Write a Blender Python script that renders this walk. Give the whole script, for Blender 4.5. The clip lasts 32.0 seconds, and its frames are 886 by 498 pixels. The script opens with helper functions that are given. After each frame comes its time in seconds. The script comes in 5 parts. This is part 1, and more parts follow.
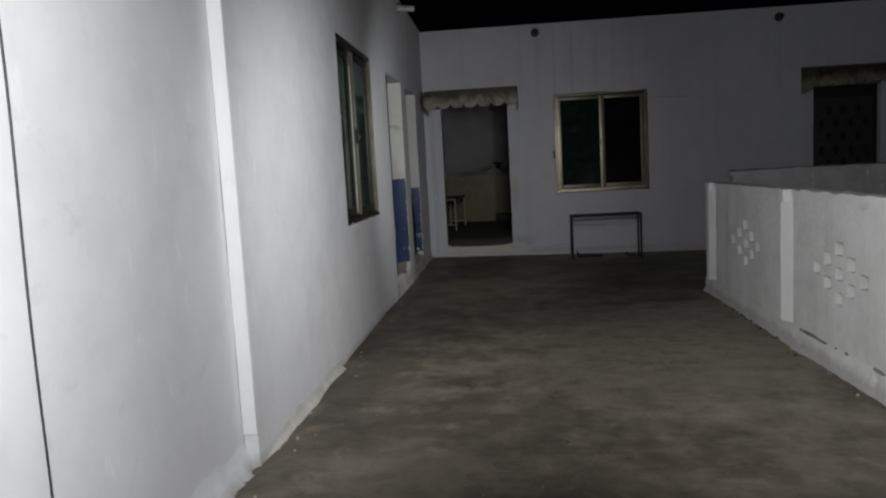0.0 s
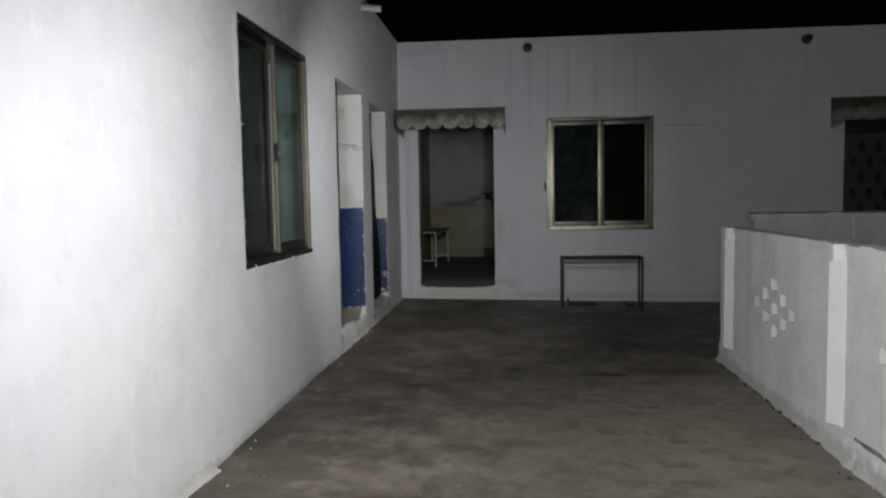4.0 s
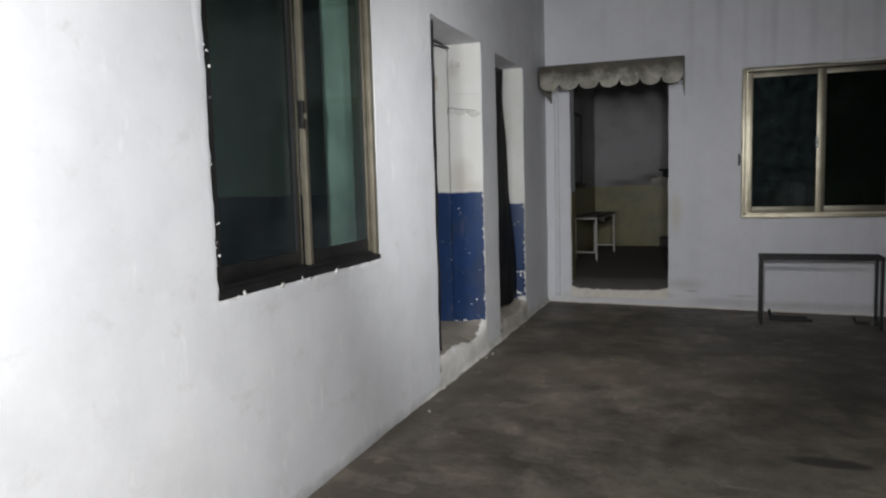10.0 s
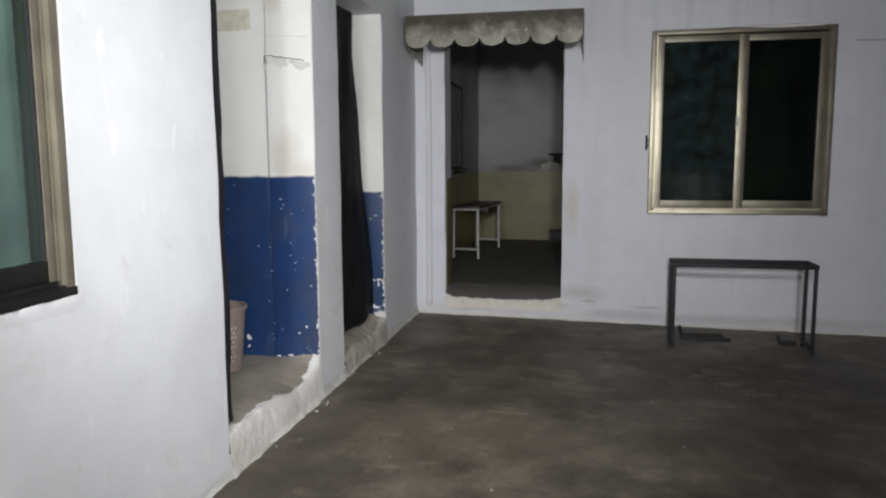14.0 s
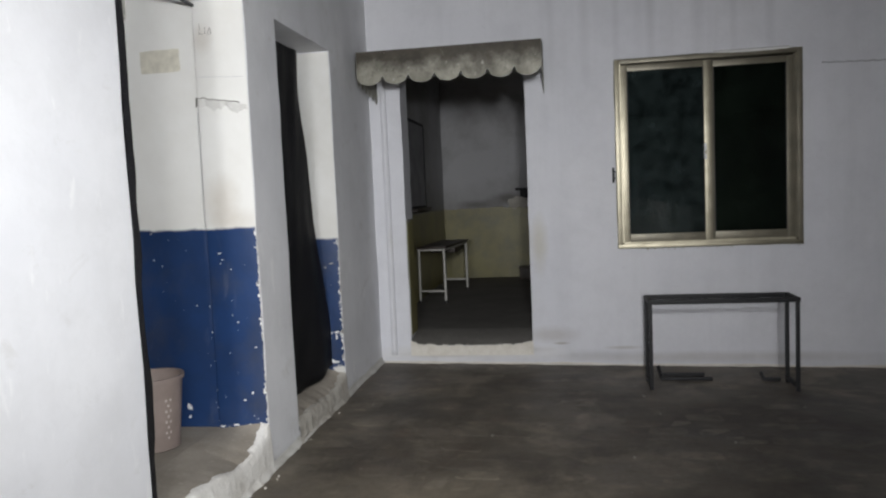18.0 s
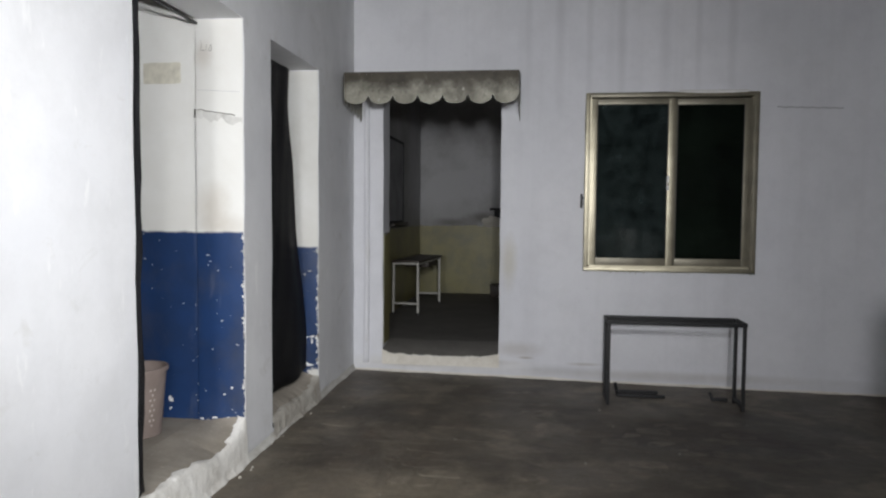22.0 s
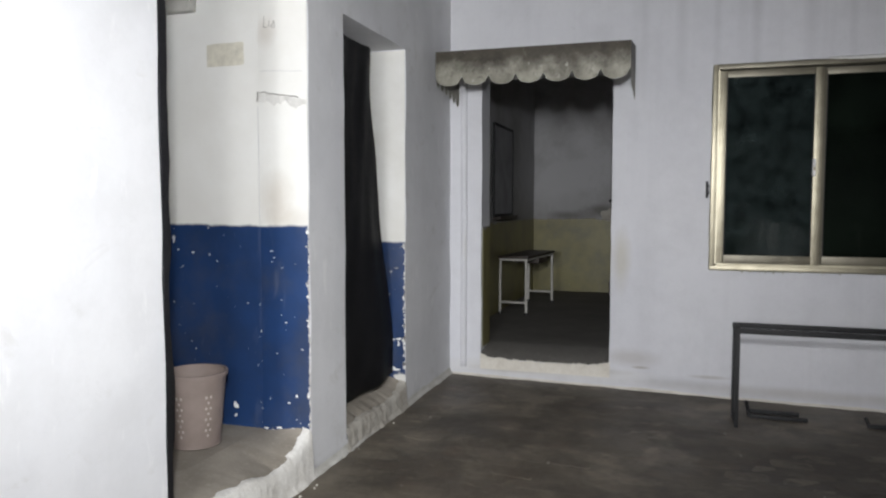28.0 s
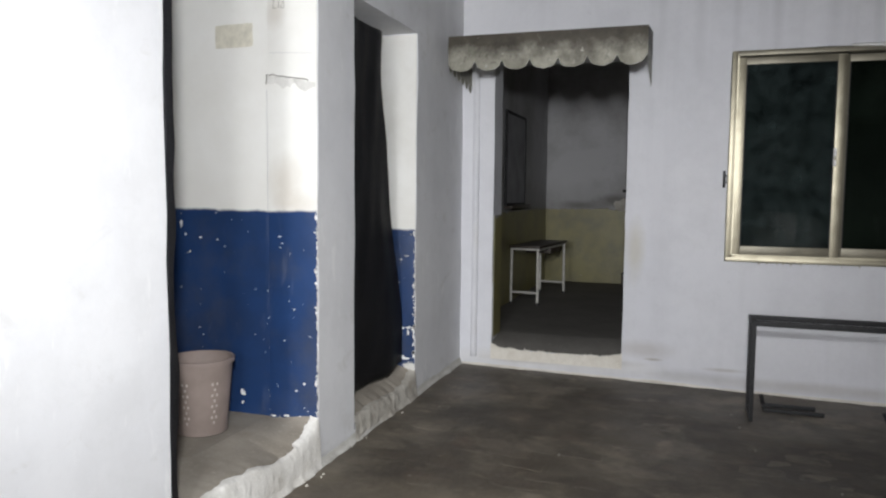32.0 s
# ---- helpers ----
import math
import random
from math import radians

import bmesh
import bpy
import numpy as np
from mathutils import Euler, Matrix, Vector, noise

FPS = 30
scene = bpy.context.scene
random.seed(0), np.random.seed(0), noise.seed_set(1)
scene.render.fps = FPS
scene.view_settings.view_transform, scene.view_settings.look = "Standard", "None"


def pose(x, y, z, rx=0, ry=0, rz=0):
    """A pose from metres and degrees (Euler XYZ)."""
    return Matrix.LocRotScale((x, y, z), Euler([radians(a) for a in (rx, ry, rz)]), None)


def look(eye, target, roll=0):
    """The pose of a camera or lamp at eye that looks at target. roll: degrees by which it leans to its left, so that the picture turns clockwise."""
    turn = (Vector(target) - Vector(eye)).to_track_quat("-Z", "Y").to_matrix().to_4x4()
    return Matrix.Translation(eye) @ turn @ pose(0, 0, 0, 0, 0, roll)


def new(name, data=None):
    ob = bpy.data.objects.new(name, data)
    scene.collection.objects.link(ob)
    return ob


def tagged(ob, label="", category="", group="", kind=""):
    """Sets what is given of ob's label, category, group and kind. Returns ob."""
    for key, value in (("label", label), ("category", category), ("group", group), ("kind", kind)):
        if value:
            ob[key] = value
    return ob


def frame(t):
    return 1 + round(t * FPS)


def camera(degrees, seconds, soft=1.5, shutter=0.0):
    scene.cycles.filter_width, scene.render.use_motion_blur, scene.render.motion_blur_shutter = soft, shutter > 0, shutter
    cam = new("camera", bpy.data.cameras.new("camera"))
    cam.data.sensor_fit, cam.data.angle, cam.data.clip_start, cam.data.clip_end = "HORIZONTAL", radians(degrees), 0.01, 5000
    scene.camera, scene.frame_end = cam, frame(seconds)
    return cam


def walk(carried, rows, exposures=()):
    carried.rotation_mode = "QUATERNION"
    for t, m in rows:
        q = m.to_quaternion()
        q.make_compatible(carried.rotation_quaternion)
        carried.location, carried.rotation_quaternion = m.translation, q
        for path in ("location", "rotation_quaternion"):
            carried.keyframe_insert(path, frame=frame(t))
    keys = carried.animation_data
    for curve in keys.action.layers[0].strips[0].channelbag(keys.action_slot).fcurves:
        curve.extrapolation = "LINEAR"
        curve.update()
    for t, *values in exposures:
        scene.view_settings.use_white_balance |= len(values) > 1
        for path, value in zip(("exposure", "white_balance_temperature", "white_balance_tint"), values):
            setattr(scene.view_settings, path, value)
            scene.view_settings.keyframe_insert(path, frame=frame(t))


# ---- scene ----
cam = camera(62.8, 32.0, soft=2.2)
PATH = [
    (0, (-0.076, 0.587, 1.255), (-0.262, 2.566, 1.035), -3.1),
    (0.5, (-0.088, 0.756, 1.242), (-0.209, 2.745, 1.070), -1.1),
    (1, (-0.022, 0.988, 1.257), (-0.231, 2.971, 1.098), -2.1),
    (1.5, (0.006, 1.118, 1.249), (-0.158, 3.106, 1.106), -0.9),
    (2, (-0.018, 1.313, 1.266), (-0.081, 3.309, 1.155), -1.0),
    (2.5, (0.035, 1.479, 1.250), (0.099, 3.474, 1.128), -1.1),
    (3, (0.102, 1.643, 1.249), (0.053, 3.638, 1.106), -0.8),
    (3.5, (0.160, 1.779, 1.249), (-0.048, 3.762, 1.100), -0.9),
    (5.5, (0.244, 2.466, 1.284), (0.114, 4.459, 1.178), -1.3),
    (6, (0.263, 2.661, 1.288), (0.074, 4.646, 1.133), -1.8),
    (6.5, (0.298, 2.767, 1.275), (0.085, 4.75, 1.128), -1.3),
    (7, (0.308, 3.021, 1.28), (0.136, 5.001, 1.058), -1.8),
    (7.5, (0.295, 3.12, 1.271), (0.094, 5.101, 1.08), -0.7),
    (8, (0.335, 3.363, 1.264), (0.174, 5.345, 1.048), -1.4),
    (8.5, (0.409, 3.543, 1.287), (0.335, 5.53, 1.067), -1.8),
    (9, (0.38, 3.562, 1.281), (-0.006, 5.516, 1.103), -2.3),
    (9.5, (0.323, 3.579, 1.268), (-0.386, 5.443, 1.114), -2.2),
    (10, (0.301, 3.636, 1.272), (-0.381, 5.506, 1.078), -1.6),
    (10.5, (0.28, 3.842, 1.248), (-0.26, 5.758, 1.061), -0.2),
    (11, (0.277, 4.045, 1.258), (-0.03, 6.011, 1.058), -0.5),
    (11.5, (0.309, 4.283, 1.258), (-0.007, 6.252, 1.109), -0.8),
    (12, (0.335, 4.519, 1.262), (-0.155, 6.453, 1.12), -0.9),
    (12.5, (0.263, 4.712, 1.252), (-0.313, 6.62, 1.074), -0.1),
    (13, (0.21, 4.914, 1.259), (-0.191, 6.866, 1.095), 0.0),
    (13.5, (0.192, 5.009, 1.247), (-0.184, 6.959, 1.01), 0.3),
    (15.5, (0.076, 5.536, 1.258), (-0.404, 7.463, 1.019), -3.4),
    (16, (0.13, 5.493, 1.249), (-0.32, 7.429, 1.028), -2.3),
    (16.5, (0.147, 5.474, 1.265), (-0.274, 7.423, 1.108), -2.6),
    (17, (0.168, 5.47, 1.274), (-0.16, 7.439, 1.153), -2.8),
    (17.5, (0.179, 5.465, 1.281), (-0.155, 7.432, 1.14), -2.5),
    (18, (0.188, 5.464, 1.283), (-0.133, 7.433, 1.132), -2.5),
    (18.5, (0.178, 5.46, 1.279), (-0.13, 7.43, 1.134), -2.4),
    (19, (0.176, 5.463, 1.274), (-0.12, 7.438, 1.154), -2.4),
    (19.5, (0.202, 5.413, 1.271), (-0.157, 7.374, 1.108), -1.0),
    (20, (0.19, 5.368, 1.266), (-0.147, 7.329, 1.063), -0.6),
    (20.5, (0.172, 5.298, 1.277), (-0.127, 7.268, 1.103), -0.1),
    (21, (0.189, 5.224, 1.286), (-0.111, 7.197, 1.154), 0.0),
    (21.5, (0.186, 5.209, 1.279), (-0.074, 7.188, 1.154), 1.0),
    (22, (0.226, 5.2, 1.286), (-0.024, 7.182, 1.179), 0.5),
    (22.5, (0.298, 5.156, 1.269), (0.007, 7.129, 1.114), 1.7),
    (23, (0.359, 5.092, 1.276), (0.063, 7.062, 1.096), 1.2),
    (23.5, (0.355, 5.095, 1.273), (0.07, 7.069, 1.126), 1.4),
    (24, (0.355, 5.084, 1.275), (0.031, 7.049, 1.096), 0.7),
    (24.5, (0.373, 5.077, 1.275), (-0.007, 7.036, 1.144), 1.4),
    (26.5, (0.302, 5.528, 1.255), (-0.188, 7.465, 1.161), 1.4),
    (27, (0.33, 5.628, 1.274), (-0.227, 7.545, 1.165), 1.0),
    (27.5, (0.341, 5.677, 1.259), (-0.23, 7.591, 1.164), 0.7),
    (28, (0.353, 5.713, 1.27), (-0.245, 7.618, 1.145), 0.1),
    (28.5, (0.358, 5.735, 1.264), (-0.264, 7.629, 1.106), 0.0),
    (29, (0.355, 5.747, 1.262), (-0.272, 7.639, 1.098), 0.1),
    (29.5, (0.38, 5.75, 1.252), (-0.219, 7.651, 1.096), 0.0),
    (30, (0.383, 5.74, 1.258), (-0.236, 7.637, 1.12), -0.3),
    (30.5, (0.374, 5.749, 1.255), (-0.252, 7.643, 1.11), -0.6),
    (31, (0.361, 5.746, 1.254), (-0.257, 7.642, 1.093), 0.1),
    (31.5, (0.356, 5.754, 1.255), (-0.295, 7.639, 1.105), 1.0),
    (32, (0.335, 5.774, 1.252), (-0.291, 7.667, 1.1), 0.6),
]
walk(cam, [(t, look(eye, target, roll)) for t, eye, target, roll in PATH],
     exposures=[(0, -2.34), (1, -2.02), (2.5, -1.73), (6, -1.18), (8.5, -0.74), (9, -0.78), (9.8, -1.02), (10.5, -0.75), (11, -0.55), (13, -0.40), (16, -0.28), (17, -0.27), (18, -0.36), (19, -0.31), (23, -0.30), (28, -0.10), (32, -0.04)])

# ---- world and light ----
world = bpy.data.worlds.new("night_sky")
scene.world = world
world.use_nodes = True
sky = world.node_tree.nodes["Background"]
sky.inputs["Color"].default_value = (0.75, 0.72, 0.8, 1)
sky.inputs["Strength"].default_value = 0.0028


def torch_stand_in(x, y, power, turn, cone, dip, radius=0.05):
    """A fixed spot for the hand light above the walker's shoulder, at one stand of the walk; turn: degrees to the left.
    """
    data = bpy.data.lights.new("torch_stand_in", "SPOT")
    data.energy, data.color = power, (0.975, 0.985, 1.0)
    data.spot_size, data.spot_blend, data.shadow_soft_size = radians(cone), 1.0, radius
    ob = new("torch_stand_in", data)
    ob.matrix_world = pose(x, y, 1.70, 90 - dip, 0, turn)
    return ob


# Four spots lit together replace the one carried light; aims brighten walls and parapet.
torch_stand_in(-0.10, 0.6, 1850, 48, 106, 9, 0.22)
torch_stand_in(0.2, 2.3, 660, -25, 106, 17, 0.24)
torch_stand_in(0.45, 3.85, 450, 60, 114, 22, 0.22)
torch_stand_in(0.34, 5.7, 425, 22, 92, 7, 0.08)

# ---- materials ----


class Nodes:
    """A short way to write a node material."""

    def __init__(self, name):
        self.mat = bpy.data.materials.new(name)
        self.mat.use_nodes = True
        self.tree = self.mat.node_tree
        self.bsdf = self.tree.nodes["Principled BSDF"]
        self.out = self.tree.nodes["Material Output"]
        self.place = self.tree.nodes.new("ShaderNodeTexCoord").outputs["Object"]

    def link(self, a, b):
        self.tree.links.new(a, b)

    def put(self, socket, value):
        if hasattr(value, "is_linked"):
            self.link(value, socket)
        else:
            socket.default_value = value

    def noise(self, scale, detail=4.0, rough=0.55, stretch=None, distort=0.0):
        n = self.tree.nodes.new("ShaderNodeTexNoise")
        n.inputs["Scale"].default_value = scale
        n.inputs["Detail"].default_value = detail
        n.inputs["Roughness"].default_value = rough
        n.inputs["Distortion"].default_value = distort
        if stretch:
            m = self.tree.nodes.new("ShaderNodeMapping")
            m.inputs["Scale"].default_value = stretch
            self.link(self.place, m.inputs["Vector"])
            self.link(m.outputs["Vector"], n.inputs["Vector"])
        else:
            self.link(self.place, n.inputs["Vector"])
        return n.outputs["Fac"]

    def ramp(self, value, lo, hi):
        n = self.tree.nodes.new("ShaderNodeMapRange")
        n.inputs["From Min"].default_value = lo
        n.inputs["From Max"].default_value = hi
        self.link(value, n.inputs["Value"])
        return n.outputs["Result"]

    def math(self, op, a, b=0.0):
        n = self.tree.nodes.new("ShaderNodeMath")
        n.operation = op
        self.put(n.inputs[0], a)
        self.put(n.inputs[1], b)
        return n.outputs[0]

    def mix(self, fac, a, b):
        n = self.tree.nodes.new("ShaderNodeMix")
        n.data_type = "RGBA"
        self.put(n.inputs[0], fac)
        self.put(n.inputs[6], (*a, 1) if isinstance(a, tuple) else a)
        self.put(n.inputs[7], (*b, 1) if isinstance(b, tuple) else b)
        return n.outputs[2]

    def axis(self, which):
        n = self.tree.nodes.new("ShaderNodeSeparateXYZ")
        self.link(self.place, n.inputs[0])
        return n.outputs[which]

    def patch(self, at, size, fuzz, edge):
        """A stain or tone patch of its own shape round a point."""
        m = self.tree.nodes.new("ShaderNodeMapping")
        m.vector_type = "TEXTURE"
        m.inputs["Location"].default_value = at
        m.inputs["Scale"].default_value = size
        self.link(self.place, m.inputs["Vector"])
        d = self.tree.nodes.new("ShaderNodeVectorMath")
        d.operation = "LENGTH"
        self.link(m.outputs[0], d.inputs[0])
        r = self.math("ADD", d.outputs["Value"], self.math("MULTIPLY", self.math("SUBTRACT", self.noise(4.5, 6, 0.7), 0.5), fuzz))
        return self.ramp(r, 1.0 + edge, 1.0 - edge)

    def bump(self, height, distance, strength=1.0):
        n = self.tree.nodes.new("ShaderNodeBump")
        n.inputs["Distance"].default_value = distance
        n.inputs["Strength"].default_value = strength
        self.link(height, n.inputs["Height"])
        self.link(n.outputs["Normal"], self.bsdf.inputs["Normal"])

    def done(self, color, rough=0.7, metal=0.0):
        self.put(self.bsdf.inputs["Base Color"], (*color, 1) if isinstance(color, tuple) else color)
        self.put(self.bsdf.inputs["Roughness"], rough)
        self.put(self.bsdf.inputs["Metallic"], metal)
        return self.mat


def plain(name, color, rough=0.6, metal=0.0, vary=0.25, scale=14.0, relief=0.0006):
    """Painted, plastic or metal surface with faint grime and grain."""
    n = Nodes(name)
    grime = n.ramp(n.noise(scale, 5), 0.35, 0.75)
    dark = tuple(c * (1 - vary) for c in color)
    n.bump(n.noise(scale * 9, 3), relief)
    return n.done(n.mix(grime, color, dark), rough, metal)


def whitewash(name, base, cool, stain, drip=0.5, foot=0.5, relief=0.004, marks=(), splash=0.0, cloudy=0.16):
    """Limewashed plaster: broad cloudy tone, vertical run marks, dirty foot, trowel relief."""
    n = Nodes(name)
    cloud = n.ramp(n.noise(0.9, 5, 0.6), 0.3, 0.72)
    c = n.mix(cloud, base, cool)
    run = n.ramp(n.noise(1.0, 4, 0.6, (7.0, 7.0, 0.30)), 0.50, 0.92)
    c = n.mix(n.math("MULTIPLY", run, drip * 0.45), c, stain)
    for at, size, color, amount in marks:
        c = n.mix(n.math("MULTIPLY", n.patch(at, size, 0.9, 0.6), amount), c, color)
    fine = n.ramp(n.noise(60.0, 3, 0.6), 0.55, 0.8)
    c = n.mix(n.math("MULTIPLY", fine, 0.10), c, stain)
    spots = n.ramp(n.noise(7.0, 6, 0.7), 0.66, 0.74)
    c = n.mix(n.math("MULTIPLY", spots, 0.25), c, stain)
    blot = n.ramp(n.noise(3.4, 6, 0.68), 0.44, 0.66)
    c = n.mix(n.math("MULTIPLY", blot, cloudy), c, stain)
    if splash:
        drop = n.ramp(n.noise(1.0, 4, 0.6, (13.0, 13.0, 4.2)), 0.62, 0.70)
        c = n.mix(n.math("MULTIPLY", drop, splash), c, (0.90, 0.90, 0.89))
        scuff = n.ramp(n.noise(1.0, 5, 0.65, (5.5, 5.5, 8.0), 0.5), 0.60, 0.72)
        c = n.mix(n.math("MULTIPLY", scuff, 0.30), c, (0.47, 0.455, 0.42))
    low = n.ramp(n.math("ADD", n.axis(2), n.math("MULTIPLY", n.noise(6.0, 5, 0.65), -0.11)), 0.0, -0.055)
    c = n.mix(n.math("MULTIPLY", low, foot), c, (0.19, 0.175, 0.15))
    h = n.math("ADD", n.math("MULTIPLY", n.noise(3.0, 6, 0.6), 2.2), n.math("MULTIPLY", n.noise(45.0, 4, 0.6), 0.10))
    n.bump(h, relief)
    return n.done(c, 0.82)


GREY, BROWN, OCHRE = (0.36, 0.36, 0.38), (0.33, 0.29, 0.24), (0.50, 0.46, 0.33)
# rain runs from the wall head, damp and scuffs round the doorway
END_MARKS = [((x, 10.87, z), (w, 9, h), GREY, a) for x, z, w, h, a in (
    (0.16, 2.75, 0.026, 0.55, 0.19), (0.40, 2.68, 0.034, 0.50, 0.23), (0.62, 2.62, 0.023, 0.50, 0.21), (0.86, 2.66, 0.029, 0.52, 0.23),
    (1.18, 2.60, 0.036, 0.48, 0.21), (1.42, 2.66, 0.021, 0.50, 0.19), (1.66, 2.62, 0.029, 0.50, 0.21), (3.6, 2.6, 0.052, 0.5, 0.15))]
END_MARKS += [((0.03, 10.87, 0.88), (0.05, 9, 0.16), OCHRE, 0.45), ((0.10, 10.87, 0.20), (0.16, 9, 0.05), BROWN, 0.35),
              ((-0.5, 10.87, 0.07), (0.55, 9, 0.05), OCHRE, 0.30), ((1.25, 10.87, 0.03), (0.9, 9, 0.03), BROWN, 0.3), ((0.45, 10.87, 0.05), (0.25, 9, 0.03), GREY, 0.3),
              ((0.17, 10.87, 0.135), (0.045, 9, 0.008), BROWN, 0.7), ((0.62, 10.87, 0.10), (0.10, 9, 0.010), BROWN, 0.45), ((-0.30, 10.87, 0.09), (0.30, 9, 0.018), BROWN, 0.35), ((-0.75, 10.87, 0.06), (0.22, 9, 0.02), BROWN, 0.4)]
M_WALL = whitewash("limewash", (0.77, 0.77, 0.78), (0.665, 0.67, 0.695), (0.52, 0.52, 0.525), 0.30, 0.45, 0.0020, (), 0.30, 0.26)
M_END = whitewash("limewash_end", (0.735, 0.735, 0.765), (0.655, 0.66, 0.70), (0.40, 0.40, 0.42), 0.5, 0.15, 0.0025, END_MARKS)
M_PARAPET = whitewash("rough_limewash", (0.87, 0.87, 0.855), (0.77, 0.77, 0.755), (0.40, 0.39, 0.37), 0.6, 0.4, 0.012, (), 0.75, 0.24)
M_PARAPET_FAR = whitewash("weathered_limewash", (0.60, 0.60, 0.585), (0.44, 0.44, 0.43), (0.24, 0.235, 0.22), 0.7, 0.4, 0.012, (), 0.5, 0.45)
M_STRIP = whitewash("fresh_white", (0.89, 0.89, 0.885), (0.85, 0.85, 0.85), (0.6, 0.6, 0.58), 0.3, 0.3, 0.003)


def dado(name, base, lower, lower_dark, upper, upper_dark, level, ragged, chip, smudges=(), grime=(0.40, 0.33, 0.25)):
    """Wall painted in two tones, the lower one chipped down to the white plaster."""
    n = Nodes(name)
    z = n.math("ADD", n.axis(2), n.math("MULTIPLY", n.math("SUBTRACT", n.noise(9.0, 6, 0.7), 0.5), ragged))
    below = n.ramp(z, level + 0.006, level - 0.006)
    low = n.mix(n.ramp(n.noise(3.5, 6, 0.65), 0.4, 0.68), lower, lower_dark)
    haze = n.ramp(n.noise(2.1, 6, 0.7), 0.47, 0.70)
    low = n.mix(n.math("MULTIPLY", haze, 0.42), low, (0.085, 0.083, 0.080))
    wipe = n.ramp(n.noise(1.0, 5, 0.65, (9, 9, 2.4), 0.6), 0.60, 0.80)
    low = n.mix(n.math("MULTIPLY", wipe, 0.07), low, upper)
    chips = n.ramp(n.noise(15.0, 5, 0.6, (1.0, 1.0, 1.5)), chip, chip + 0.02)
    foot = n.ramp(n.math("ADD", n.axis(2), n.math("MULTIPLY", n.noise(14.0, 5, 0.6), -0.24)), base + 0.068, base + 0.060)
    low = n.mix(n.math("MAXIMUM", chips, foot), low, (0.62, 0.61, 0.58))
    up = n.mix(n.ramp(n.noise(1.6, 5, 0.65), 0.42, 0.75), upper, upper_dark)
    fade = n.math("MULTIPLY", n.ramp(n.math("ADD", n.axis(2), n.math("MULTIPLY", n.noise(3.0, 5, 0.6), 0.5)), level + 0.62, level + 0.2), 0.5)
    up = n.mix(fade, up, upper_dark)
    for at, size, amount in smudges:
        up = n.mix(n.math("MULTIPLY", n.patch(at, size, 1.4, 0.6), amount), up, grime)
    n.bump(n.math("ADD", n.math("MULTIPLY", n.noise(3.0, 6), 1.5), n.math("MULTIPLY", chips, below)), 0.004)
    return n.done(n.mix(below, up, low), n.mix(below, (0.8, 0.8, 0.8), (0.42, 0.42, 0.42)))


M_BLUE = dado("blue_dado", 0, (0.0145, 0.044, 0.136), (0.0135, 0.034, 0.098), (0.80, 0.795, 0.77), (0.715, 0.70, 0.66), 1.165, 0.034, 0.72,
              (((-1.37, 8.67, 1.29), (0.07, 9, 0.09), 0.34), ((-1.30, 8.67, 1.20), (0.10, 9, 0.05), 0.28), ((-1.42, 8.67, 2.04), (0.04, 9, 0.05), 0.3)))
M_BLUE_LOW = dado("blue_dado_low", 0, (0.0145, 0.044, 0.136), (0.0125, 0.030, 0.082), (0.80, 0.795, 0.77), (0.68, 0.665, 0.62), 1.03, 0.02, 0.66)
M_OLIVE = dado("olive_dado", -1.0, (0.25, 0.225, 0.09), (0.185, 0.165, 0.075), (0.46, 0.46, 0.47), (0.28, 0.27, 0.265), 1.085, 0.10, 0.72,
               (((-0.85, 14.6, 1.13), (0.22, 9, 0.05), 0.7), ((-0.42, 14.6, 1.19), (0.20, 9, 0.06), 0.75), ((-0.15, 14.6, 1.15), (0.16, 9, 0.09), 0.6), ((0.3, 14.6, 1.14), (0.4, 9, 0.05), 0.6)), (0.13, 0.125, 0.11))


